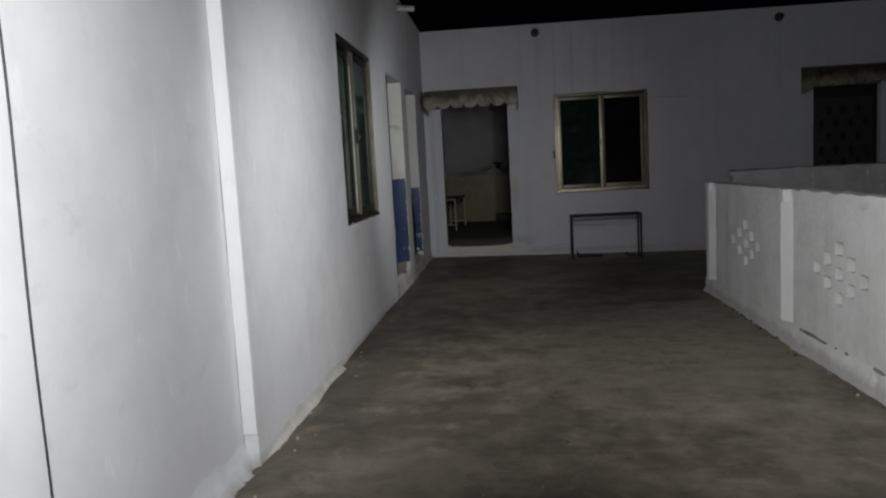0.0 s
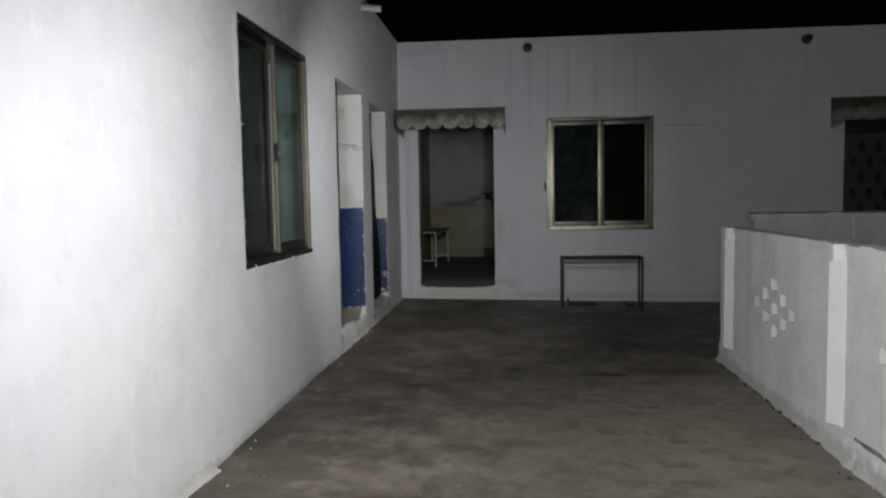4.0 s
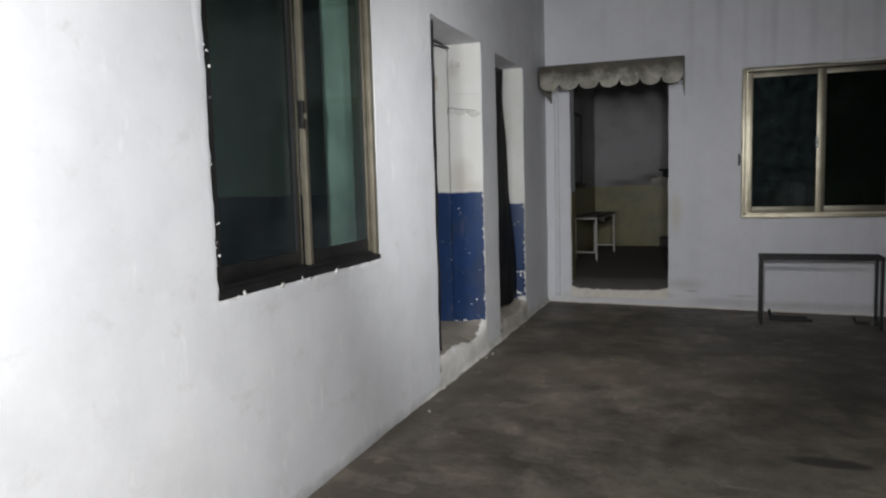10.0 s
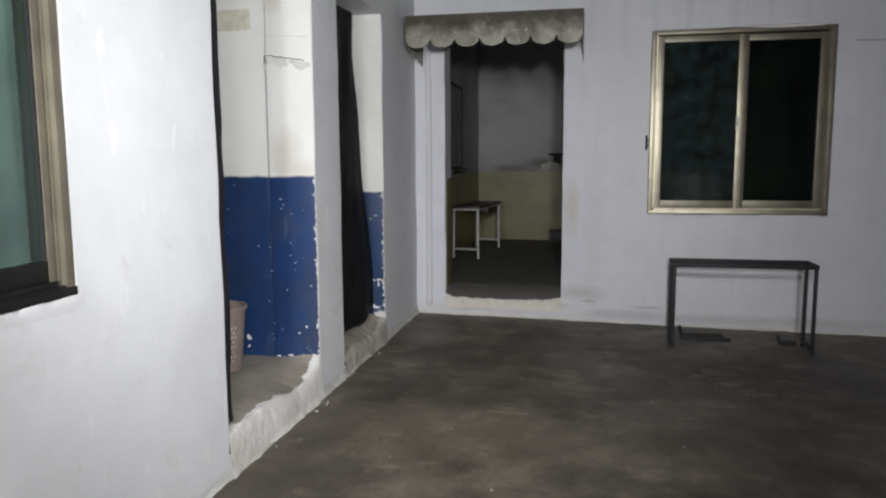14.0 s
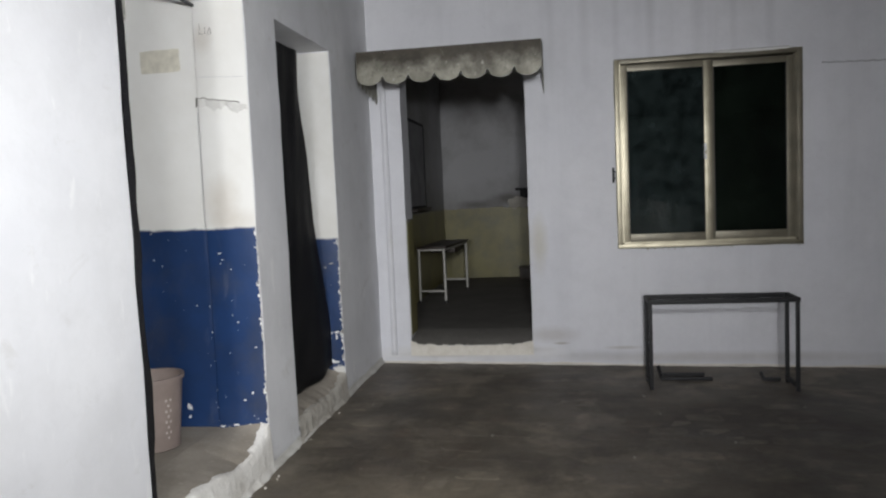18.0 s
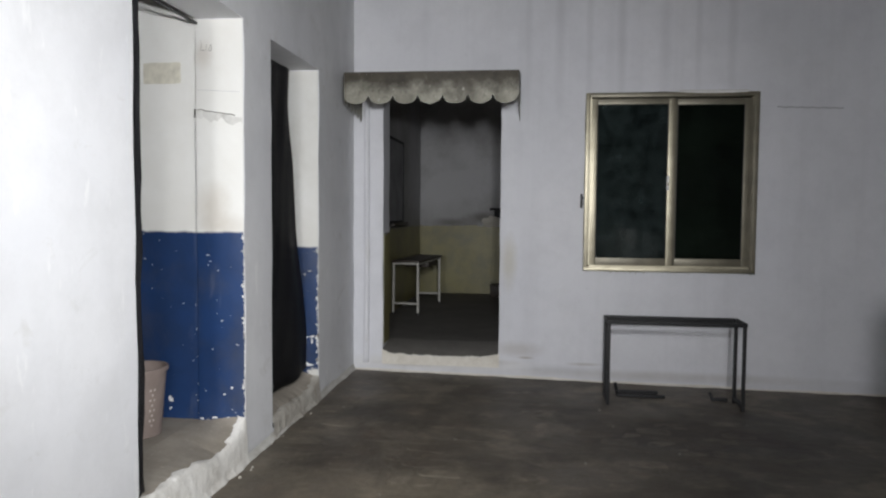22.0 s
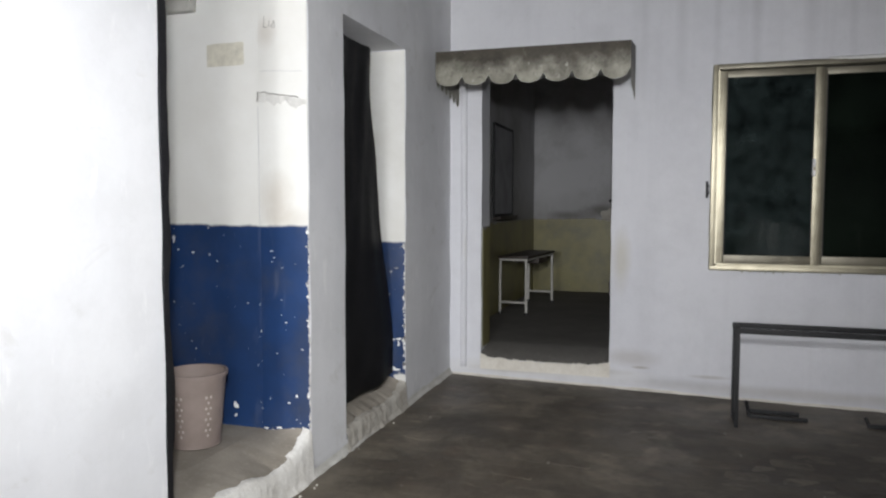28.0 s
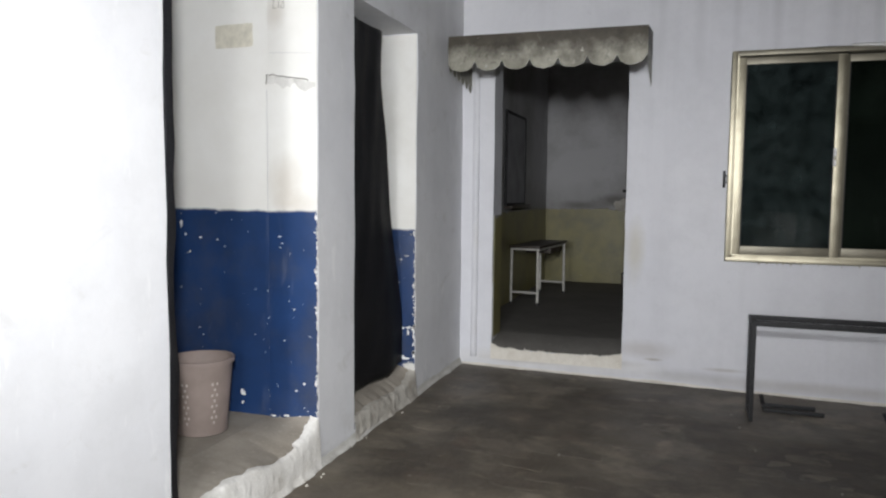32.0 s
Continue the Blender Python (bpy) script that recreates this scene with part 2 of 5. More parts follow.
def floor_color(n):
    """Worn brick and cement yard floor, patched, with mud washed over it."""
    mud = n.mix(n.ramp(n.noise(1.5, 8, 0.68, None, 0.4), 0.36, 0.66), (0.157, 0.136, 0.105), (0.086, 0.069, 0.049))
    c = n.mix(n.ramp(n.noise(1.1, 6, 0.65), 0.78, 0.40), (0.104, 0.089, 0.069), mud)
    pale = n.ramp(n.noise(2.4, 6, 0.64, (1.0, 1.1, 1.0), 0.4), 0.50, 0.64)
    c = n.mix(n.math("MULTIPLY", pale, 0.75), c, (0.235, 0.203, 0.155))
    pale2 = n.ramp(n.noise(6.5, 5, 0.6, (0.8, 1.0, 1.0), 0.3), 0.58, 0.68)
    c = n.mix(n.math("MULTIPLY", pale2, 0.55), c, (0.292, 0.250, 0.189))
    damp = n.ramp(n.noise(0.7, 7, 0.66, None, 0.8), 0.49, 0.63)
    c = n.mix(n.math("MULTIPLY", damp, 0.55), c, (0.042, 0.036, 0.028))
    dark = n.ramp(n.noise(2.8, 6, 0.64, None, 0.4), 0.50, 0.64)
    c = n.mix(n.math("MULTIPLY", dark, 0.62), c, (0.050, 0.041, 0.031))
    # Broad paler area across the middle of the yard.
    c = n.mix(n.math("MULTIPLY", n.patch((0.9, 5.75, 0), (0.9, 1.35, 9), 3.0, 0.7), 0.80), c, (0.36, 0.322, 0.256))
    fleck = n.ramp(n.noise(13.0, 5, 0.65), 0.57, 0.66)
    c = n.mix(n.math("MULTIPLY", fleck, 0.35), c, (0.057, 0.047, 0.035))
    rust = n.ramp(n.noise(3.3, 5, 0.6), 0.60, 0.78)
    c = n.mix(n.math("MULTIPLY", rust, 0.4), c, (0.156, 0.092, 0.061))
    grit = n.ramp(n.noise(90.0, 3, 0.6), 0.58, 0.75)
    c = n.mix(n.math("MULTIPLY", grit, 0.18), c, (0.249, 0.220, 0.172))
    c = n.mix(n.math("MULTIPLY", n.patch((-0.45, 3.5, 0), (0.55, 0.22, 9), 2.4, 0.4), 0.5), c, (0.282, 0.245, 0.185))
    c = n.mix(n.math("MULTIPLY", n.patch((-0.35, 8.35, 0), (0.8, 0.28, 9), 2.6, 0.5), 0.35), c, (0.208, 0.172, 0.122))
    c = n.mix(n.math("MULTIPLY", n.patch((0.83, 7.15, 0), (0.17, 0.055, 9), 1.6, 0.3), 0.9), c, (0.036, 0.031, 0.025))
    # Floor made darker to the right, before the end wall.
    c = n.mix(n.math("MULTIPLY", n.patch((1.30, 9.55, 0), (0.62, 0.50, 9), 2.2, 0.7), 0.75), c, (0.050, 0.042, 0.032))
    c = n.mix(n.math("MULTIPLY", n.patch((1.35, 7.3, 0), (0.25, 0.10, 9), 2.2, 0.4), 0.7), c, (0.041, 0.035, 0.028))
    return c


def floor_material(name, tints=()):
    n = Nodes(name)
    if tints:
        n.place = n.tree.nodes.new("ShaderNodeNewGeometry").outputs["Position"]
    c = floor_color(n)
    if tints:
        chance = n.tree.nodes.new("ShaderNodeObjectInfo").outputs["Random"]
        tint = n.mix(n.ramp(chance, 0.0, 0.45), tints[0], tints[1])
        tint = n.mix(n.ramp(chance, 0.45, 0.95), tint, tints[2])
        worn = n.ramp(n.noise(16.0, 5, 0.65), 0.36, 0.60)
        c = n.mix(n.math("MULTIPLY", worn, 0.52), c, tint)
    h = n.math("ADD", n.math("MULTIPLY", n.noise(4.0, 7, 0.65), 1.3), n.math("MULTIPLY", n.noise(30.0, 5, 0.65), 0.22))
    n.bump(h, 0.011)
    return n.done(c, n.ramp(n.noise(2.0, 4), -0.6, 1.3))


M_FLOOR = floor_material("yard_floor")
M_BRICK = floor_material("worn_brick", ((0.078, 0.064, 0.049), (0.118, 0.092, 0.070), (0.255, 0.224, 0.176)))


def cement(name, a, b, scale=2.5, relief=0.003):
    n = Nodes(name)
    c = n.mix(n.ramp(n.noise(scale, 6, 0.65), 0.3, 0.7), a, b)
    c = n.mix(n.math("MULTIPLY", n.ramp(n.noise(scale * 14, 4, 0.6), 0.55, 0.75), 0.3), c, tuple(x * 1.5 for x in a))
    n.bump(n.math("ADD", n.noise(6.0, 6, 0.6), n.math("MULTIPLY", n.noise(50.0, 4), 0.3)), relief)
    return n.done(c, 0.85)


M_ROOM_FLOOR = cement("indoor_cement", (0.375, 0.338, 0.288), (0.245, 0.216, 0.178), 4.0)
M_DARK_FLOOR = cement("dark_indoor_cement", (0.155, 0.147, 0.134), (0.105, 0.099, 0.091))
M_MORTAR = cement("mortar", (0.30, 0.285, 0.255), (0.16, 0.148, 0.13), 5.0)
M_FILLET = cement("crumbling_fillet", (0.80, 0.785, 0.75), (0.60, 0.575, 0.53), 7.0, 0.008)
M_KERB = cement("dirty_whitewash", (0.66, 0.65, 0.62), (0.40, 0.385, 0.35), 5.5, 0.012)
M_BARE = cement("bare_white_plaster", (0.80, 0.80, 0.79), (0.68, 0.67, 0.64), 20.0)
M_RISER = cement("grubby_plaster", (0.76, 0.73, 0.67), (0.58, 0.54, 0.47), 8.0, 0.008)
M_GAP_DARK = cement("gap_dark_cement", (0.085, 0.071, 0.053), (0.045, 0.038, 0.029), 14.0, 0.006)
M_FLAKE = cement("paint_flake", (0.72, 0.71, 0.69), (0.55, 0.54, 0.51), 9.0)
M_STAINED = cement("stained_plaster", (0.55, 0.53, 0.48), (0.32, 0.29, 0.25), 7.0)
M_ROOF = cement("slab_underside", (0.45, 0.45, 0.44), (0.33, 0.33, 0.32), 1.5)


def aluminium():
    n = Nodes("champagne_aluminium")
    brush = n.noise(1.0, 3, 0.6, (160, 160, 3))
    c = n.mix(n.ramp(n.noise(9.0, 5), 0.4, 0.75), (0.42, 0.385, 0.295), (0.31, 0.285, 0.215))
    n.bump(brush, 0.0003)
    return n.done(c, n.ramp(n.noise(5.0, 3), -3.2, 5.0), 1.0)


M_ALU = aluminium()
# Two darker aluminium copies: the shade of poorly lit members is in their colour.
M_ALU_DIM = plain("dim_aluminium", (0.215, 0.195, 0.145), 0.42, 0.35, 0.35, 8)
M_ALU_UNLIT = plain("unlit_aluminium", (0.030, 0.029, 0.028), 0.4, 0.4, 0.4, 10)


def tinted_glass(name, tint, cloud, film, grain):
    """Tinted window glass under a mottled film: dust, and painted-in reflection."""
    n = Nodes(name)
    tree = n.tree
    clear = tree.nodes.new("ShaderNodeBsdfTransparent")
    clear.inputs["Color"].default_value = (*tint, 1)
    gloss = tree.nodes.new("ShaderNodeBsdfGlossy")
    gloss.inputs["Roughness"].default_value = 0.04
    lean = tree.nodes.new("ShaderNodeLayerWeight").outputs["Facing"]
    shine = n.math("ADD", n.math("MULTIPLY", n.math("POWER", lean, 5.0), 0.9), 0.022)
    one = tree.nodes.new("ShaderNodeMixShader")
    n.link(shine, one.inputs[0])
    n.link(clear.outputs[0], one.inputs[1])
    n.link(gloss.outputs[0], one.inputs[2])
    veil = tree.nodes.new("ShaderNodeBsdfDiffuse")
    veil.inputs["Color"].default_value = (*cloud, 1)
    two = tree.nodes.new("ShaderNodeMixShader")
    n.link(n.math("MULTIPLY", n.ramp(n.noise(grain, 4, 0.6), 0.25, 0.75), film), two.inputs[0])
    n.link(one.outputs[0], two.inputs[1])
    n.link(veil.outputs[0], two.inputs[2])
    n.link(two.outputs[0], n.out.inputs["Surface"])
    return n.mat


M_GLASS = tinted_glass("dark_green_glass", (0.46, 0.59, 0.535), (0.052, 0.062, 0.068), 0.5, 1.5)
# Left end-window pane: its mottled reflection is painted into the film.
M_GLASS_DARK = tinted_glass("dark_glass", (0.14, 0.18, 0.17), (0.044, 0.060, 0.060), 0.62, 10.0)
M_GLASS_BLACK = tinted_glass("black_green_glass", (0.09, 0.12, 0.09), (0.022, 0.032, 0.024), 0.45, 2.5)

M_BLACK_STEEL = plain("black_painted_steel", (0.011, 0.011, 0.0125), 0.65, 0.0)
M_RUBBER = plain("black_rubber", (0.02, 0.02, 0.022), 0.7)
M_CABLE = plain("black_cable", (0.03, 0.03, 0.03), 0.55)
M_PVC = plain("dirty_pvc", (0.62, 0.61, 0.57), 0.5, 0, 0.4)
M_OUTLET = plain("dark_clay_pipe", (0.07, 0.062, 0.055), 0.8)
M_WHITE_STEEL = plain("white_enamelled_steel", (0.62, 0.605, 0.56), 0.4, 0.0, 0.3, 20)
M_BENCH_TOP = plain("dark_bench_board", (0.045, 0.032, 0.024), 0.5, 0, 0.4)
M_BUCKET = plain("dusty_pink_plastic", (0.33, 0.265, 0.238), 0.6, 0, 0.25, 9)
M_TAPE = plain("old_masking_tape", (0.69, 0.66, 0.56), 0.7, 0, 0.25, 25)
M_GREY_PAINT = plain("dark_door_paint", (0.062, 0.056, 0.055), 0.6, 0, 0.45)
M_SWITCH = plain("grey_plastic_box", (0.5, 0.49, 0.46), 0.5)
M_BOARD = plain("slate_board", (0.34, 0.34, 0.36), 0.7, 0, 0.35, 5)
M_CRACK = plain("crack_grey", (0.46, 0.46, 0.48), 0.9)
M_HOLE_LIT = plain("lit_hole_colour", (0.62, 0.55, 0.50), 0.5)


def cloth(name, color, rough, sheen, weave=900.0):
    n = Nodes(name)
    c = n.mix(n.ramp(n.noise(6.0, 5), 0.35, 0.75), color, tuple(x * 0.65 for x in color))
    n.bump(n.math("ADD", n.noise(weave, 2), n.math("MULTIPLY", n.noise(18.0, 4), 2.0)), 0.0015)
    n.bsdf.inputs["Sheen Weight"].default_value = sheen
    return n.done(c, rough)


M_CURTAIN = cloth("black_cloth", (0.0115, 0.0115, 0.0145), 0.45, 0.0)


def awning_metal():
    """Galvanised sheet with old grey paint, pale and speckled on the scallops, rusted brown along the fold."""
    n = Nodes("weathered_sheet")
    c = n.mix(n.ramp(n.noise(6.0, 6, 0.65), 0.35, 0.66), (0.34, 0.33, 0.275), (0.170, 0.160, 0.128))
    c = n.mix(n.math("MULTIPLY", n.ramp(n.noise(19.0, 6, 0.7), 0.56, 0.66), 0.7), c, (0.085, 0.078, 0.060))
    c = n.mix(n.math("MULTIPLY", n.ramp(n.noise(14.0, 5, 0.6), 0.64, 0.70), 0.6), c, (0.45, 0.44, 0.39))
    level = n.math("ADD", n.axis(2), n.math("MULTIPLY", n.math("SUBTRACT", n.noise(6.0, 6, 0.7), 0.5), 0.22))
    top = n.ramp(level, 2.100, 2.200)
    rust = n.mix(n.ramp(n.noise(9.0, 5, 0.65), 0.35, 0.68), (0.070, 0.060, 0.043), (0.030, 0.023, 0.016))
    c = n.mix(n.math("MULTIPLY", top, 0.95), c, rust)
    c = n.mix(n.math("MULTIPLY", n.ramp(n.noise(10.0, 5, 0.7, None, 0.8), 0.60, 0.72), 0.45), c, (0.21, 0.235, 0.16))
    c = n.mix(n.math("MULTIPLY", n.ramp(n.noise(26.0, 4, 0.6), 0.66, 0.72), 0.6), c, (0.50, 0.49, 0.43))
    n.bump(n.math("ADD", n.noise(7.0, 5), n.math("MULTIPLY", n.noise(60.0, 3), 0.2)), 0.003)
    return n.done(c, 0.58, 0.2)


M_AWNING = awning_metal()

# ---- mesh helpers ----


def finish(bm, name, material, parent=None, label="", smooth=None):
    """One mesh object out of a bmesh; smooth: edges sharper than this many degrees stay sharp."""
    bmesh.ops.recalc_face_normals(bm, faces=bm.faces)
    if smooth is not None:
        for f in bm.faces:
            f.smooth = True
        for e in bm.edges:
            e.smooth = len(e.link_faces) == 2 and e.calc_face_angle(0) < radians(smooth)
    me = bpy.data.meshes.new(name)
    bm.to_mesh(me)
    bm.free()
    me.materials.append(material)
    ob = new(name, me)
    if parent is not None:
        ob.parent = parent
    if label:
        ob["label"] = label
    return ob


def part(name, bm, material, parent, label="", smooth=35):
    return finish(bm, name, material, parent, label, smooth)


def setting(name, bm, material, label, category, smooth=35):
    return tagged(finish(bm, name, material, None, "", smooth), label, category, "", "structure")


def empty(name, at, label, category, group="", kind=""):
    ob = new(name)
    ob.matrix_world = at if isinstance(at, Matrix) else Matrix.Translation(at)
    return tagged(ob, label, category, group, kind)


def box(bm, x0, x1, y0, y1, z0, z1, bevel=0.0, m=None):
    made = bmesh.ops.create_cube(bm, size=1.0)["verts"]
    for v in made:
        v.co = Vector((x0 + (x1 - x0) * (v.co.x + 0.5), y0 + (y1 - y0) * (v.co.y + 0.5), z0 + (z1 - z0) * (v.co.z + 0.5)))
        if m is not None:
            v.co = m @ v.co
    if bevel:
        edges = list({e for v in made for e in v.link_edges})
        bmesh.ops.bevel(bm, geom=edges, offset=bevel, segments=2, affect="EDGES", profile=0.6)
    return bm


def boxed(*a, **k):
    return box(bmesh.new(), *a, **k)


def tube(points, radius, sides=8, squash=1.0, closed_ends=True):
    """A round bar along the points."""
    bm = bmesh.new()
    pts = [Vector(p) for p in points]
    rings = []
    for i, p in enumerate(pts):
        d = (pts[min(i + 1, len(pts) - 1)] - pts[max(i - 1, 0)]).normalized()
        a = d.cross(Vector((0.0, 0.0, 1.0)))
        a = a.normalized() if a.length > 0.05 else Vector((1.0, 0.0, 0.0))
        b = d.cross(a).normalized()
        rings.append([bm.verts.new(p + radius * (math.cos(t) * a + squash * math.sin(t) * b)) for t in [2 * math.pi * k / sides for k in range(sides)]])
    for r, s in zip(rings, rings[1:]):
        for k in range(sides):
            bm.faces.new((r[k], r[(k + 1) % sides], s[(k + 1) % sides], s[k]))
    if closed_ends:
        bm.faces.new(rings[0])
        bm.faces.new(rings[-1])
    return bm


def steps(a, b, size, extra):
    """Grid lines from a to b no further apart than size, through all of extra."""
    marks = sorted({round(v, 4) for v in [a, b, *extra] if a - 1e-6 <= v <= b + 1e-6})
    out = []
    for p, q in zip(marks, marks[1:]):
        k = max(1, math.ceil((q - p) / size))
        out += [p + (q - p) * i / k for i in range(k)]
    return out + [b]


def pierced(u0, u1, v0, v1, holes, d0, d1, put, size=0.16, rough=0.003, ragged=0.003, seed=0.0):
    """A slab in the plane u, v from depth d0 to d1, pierced by holes (u0, u1, v0, v1), slightly uneven.
    put(u, v, d) gives the place of a point."""
    us = steps(u0, u1, size, [c for h in holes for c in h[:2]])
    vs = steps(v0, v1, size, [c for h in holes for c in h[2:]])
    solid = lambda i, j: 0 <= i < len(us) - 1 and 0 <= j < len(vs) - 1 and not any(
        h[0] < (us[i] + us[i + 1]) / 2 < h[1] and h[2] < (vs[j] + vs[j + 1]) / 2 < h[3] for h in holes)
    rims = {round(c, 4) for h in holes for c in h}
    bm, cache = bmesh.new(), {}

    def vert(i, j, k):
        if (i, j, k) not in cache:
            u, v, d = us[i], vs[j], (d0, d1)[k]
            w = Vector((u * 1.3 + seed, v * 1.3, 7.0 * k))
            bulge = rough * noise.noise(w * 1.7)
            if round(u, 4) in rims or round(v, 4) in rims:
                u += ragged * noise.noise(w * 5 + Vector((9.0, 0.0, 0.0)))
                v += ragged * noise.noise(w * 5 + Vector((0.0, 9.0, 0.0)))
            cache[i, j, k] = bm.verts.new(put(u, v, d + bulge))
        return cache[i, j, k]

    for i in range(len(us) - 1):
        for j in range(len(vs) - 1):
            if not solid(i, j):
                continue
            for k in (0, 1):
                bm.faces.new([vert(i, j, k), vert(i + 1, j, k), vert(i + 1, j + 1, k), vert(i, j + 1, k)])
            for di, dj, a, b in ((-1, 0, (i, j), (i, j + 1)), (1, 0, (i + 1, j), (i + 1, j + 1)), (0, -1, (i, j), (i + 1, j)), (0, 1, (i, j + 1), (i + 1, j + 1))):
                if not solid(i + di, j + dj):
                    bm.faces.new([vert(*a, 0), vert(*b, 0), vert(*b, 1), vert(*a, 1)])
    return bm


def along_y(u, v, d):
    return Vector((d, u, v))


def along_x(u, v, d):
    return Vector((u, d, v))


# ---- plan ----
LEFT, LEFT_IN = -1.21, -1.46          # the long wall
END, END_IN = 10.875, 11.125          # the wall at the end of the yard
TOP = 3.165
WIN_1 = (5.600, 6.873, 0.882, 2.228)
DOOR_1 = (7.668, 8.672, 0.095, 2.222)
DOOR_2 = (9.045, 9.922, 0.060, 2.205)
DOOR_E = (-0.972, -0.042, 0.125, 2.20)
WIN_2 = (0.597, 1.868, 0.826, 2.187)
DOOR_R = (4.044, 4.90, 0.12, 2.08)
DOOR_F = (5.74, 6.75, 0.12, 2.175)


def ground(x, y):
    """The yard's height: it falls a little away from the long wall."""
    return -0.016 * (x + 1.21) + 0.010 * noise.noise(Vector((x * 0.9, y * 0.9, 0.0))) * min(1.0, max(0.0, (x + 1.2) * 3))


# ---- structure ----
bm = bmesh.new()
xs, ys = [-1.40 + 0.13 * i for i in range(83)], [-3.2 + 0.13 * j for j in range(110)]
grid = [[bm.verts.new((x, y, ground(x, y) + 0.006 * noise.noise(Vector((x * 6, y * 6, 3.0))))) for y in ys] for x in xs]
for i in range(len(xs) - 1):
    for j in range(len(ys) - 1):
        bm.faces.new((grid[i][j], grid[i + 1][j], grid[i + 1][j + 1], grid[i][j + 1]))
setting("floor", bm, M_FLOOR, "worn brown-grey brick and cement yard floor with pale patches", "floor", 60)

setting("wall_west", pierced(3.565, END_IN, -0.15, TOP, [WIN_1, DOOR_1, DOOR_2], LEFT, LEFT_IN, along_y, 0.15, 0.006, 0.006),
        M_WALL, "long white limewashed plaster wall with a window and two doorways", "wall")
setting("wall_west_near", pierced(-3.2, 3.565, -0.15, TOP, [], LEFT - 0.062, LEFT_IN, along_y, 0.2, 0.006, 0, 40.0),
        M_WALL, "white limewashed plaster wall set back behind a raised edge", "wall")
setting("trim_west", boxed(LEFT - 0.0605, LEFT + 0.002, 3.545, 3.5645, 0.15, TOP, 0.004), M_STRIP, "bright white painted plaster edge where the wall steps forward", "trim")
setting("wall_north", pierced(LEFT_IN, 5.10, -0.3, 3.15, [DOOR_E, WIN_2, DOOR_R], END, END_IN, along_x, 0.15, 0.006, 0.007, 80.0),
        M_END, "white limewashed end wall with run marks, a doorway and a window", "wall")
setting("wall_north_low", pierced(5.10, 9.4, -0.3, 3.02, [DOOR_F], END, END_IN, along_x, 0.2, 0.006, 0.004, 120.0),
        M_END, "lower stretch of the white end wall with a dark doorway", "wall")
setting("wall_east", pierced(-3.2, END_IN, -0.4, 3.0, [], 9.25, 9.5, along_y, 0.4, 0.006, 0, 150.0), M_WALL, "plain white boundary wall of the yard", "wall")
setting("wall_south", pierced(LEFT_IN, 9.5, -0.4, 3.0, [], -3.2, -3.45, along_x, 0.4, 0.006, 0, 180.0), M_WALL, "plain white boundary wall of the yard", "wall")

# rooms behind the long wall
setting("wall_partition_1", pierced(-4.6, LEFT_IN + 0.012, 0.0, 2.95, [], 8.688, 8.96, along_x, 0.2, 0.004, 0, 200.0),
        M_BLUE, "cream wall with a chipped dark blue lower half", "wall")
setting("wall_partition_2", pierced(-4.6, LEFT_IN + 0.012, 0.0, 2.95, [], 9.934, 10.15, along_x, 0.2, 0.004, 0, 220.0),
        M_BLUE_LOW, "cream wall with a peeling dark blue lower half", "wall")
setting("wall_room_back", pierced(3.8, 10.15, 0.0, 2.95, [], -4.6, -4.8, along_y, 0.3, 0.004, 0, 240.0), M_BLUE, "cream and blue back wall of the rooms", "wall")
setting("wall_room_south", pierced(-4.6, LEFT_IN, 0.0, 2.95, [], 4.0, 3.8, along_x, 0.3, 0.004, 0, 260.0), M_BLUE, "cream and blue side wall of the room", "wall")
setting("floor_room_west", boxed(-4.6, LEFT_IN, 4.0, 10.15, 0.0, 0.205), M_ROOM_FLOOR, "dusty grey cement floor of the rooms", "floor")
setting("ceiling_west", boxed(-4.8, LEFT_IN, 3.8, 10.15, 2.95, 3.1), M_ROOF, "grey concrete ceiling slab of the rooms", "ceiling")


def jamb_face(name, y, z0, z1, material, label):
    """The painted cheek of a doorway, on the far jamb."""
    return setting(name, boxed(LEFT_IN + 0.002, LEFT - 0.003, y - 0.004, y + 0.002, z0, z1, 0.001), material, label, "doorway")


jamb_face("trim_door_1", DOOR_1[1] - 0.0035, 0.150, 2.218, M_BLUE, "cream and dark blue painted cheek of the doorway")
jamb_face("trim_door_2", DOOR_2[1] - 0.0035, 0.110, 2.20, M_BLUE_LOW, "cream and peeling blue cheek of the doorway")


def lip_height(door, y):
    """How high the worn lip of a doorstep stands at y: it sags towards the middle and is built up at the far jamb."""
    u = (y - door[0]) / (door[1] - door[0])
    if door is DOOR_1:
        return 0.170 - 0.042 * math.exp(-((u - 0.70) / 0.16) ** 2) - 0.010 * u + 0.075 * math.exp((u - 1) / 0.07)
    return 0.100 + 0.006 * math.sin(u * 7) + 0.060 * math.exp((u - 1) / 0.10) + 0.020 * math.exp(-u / 0.05)


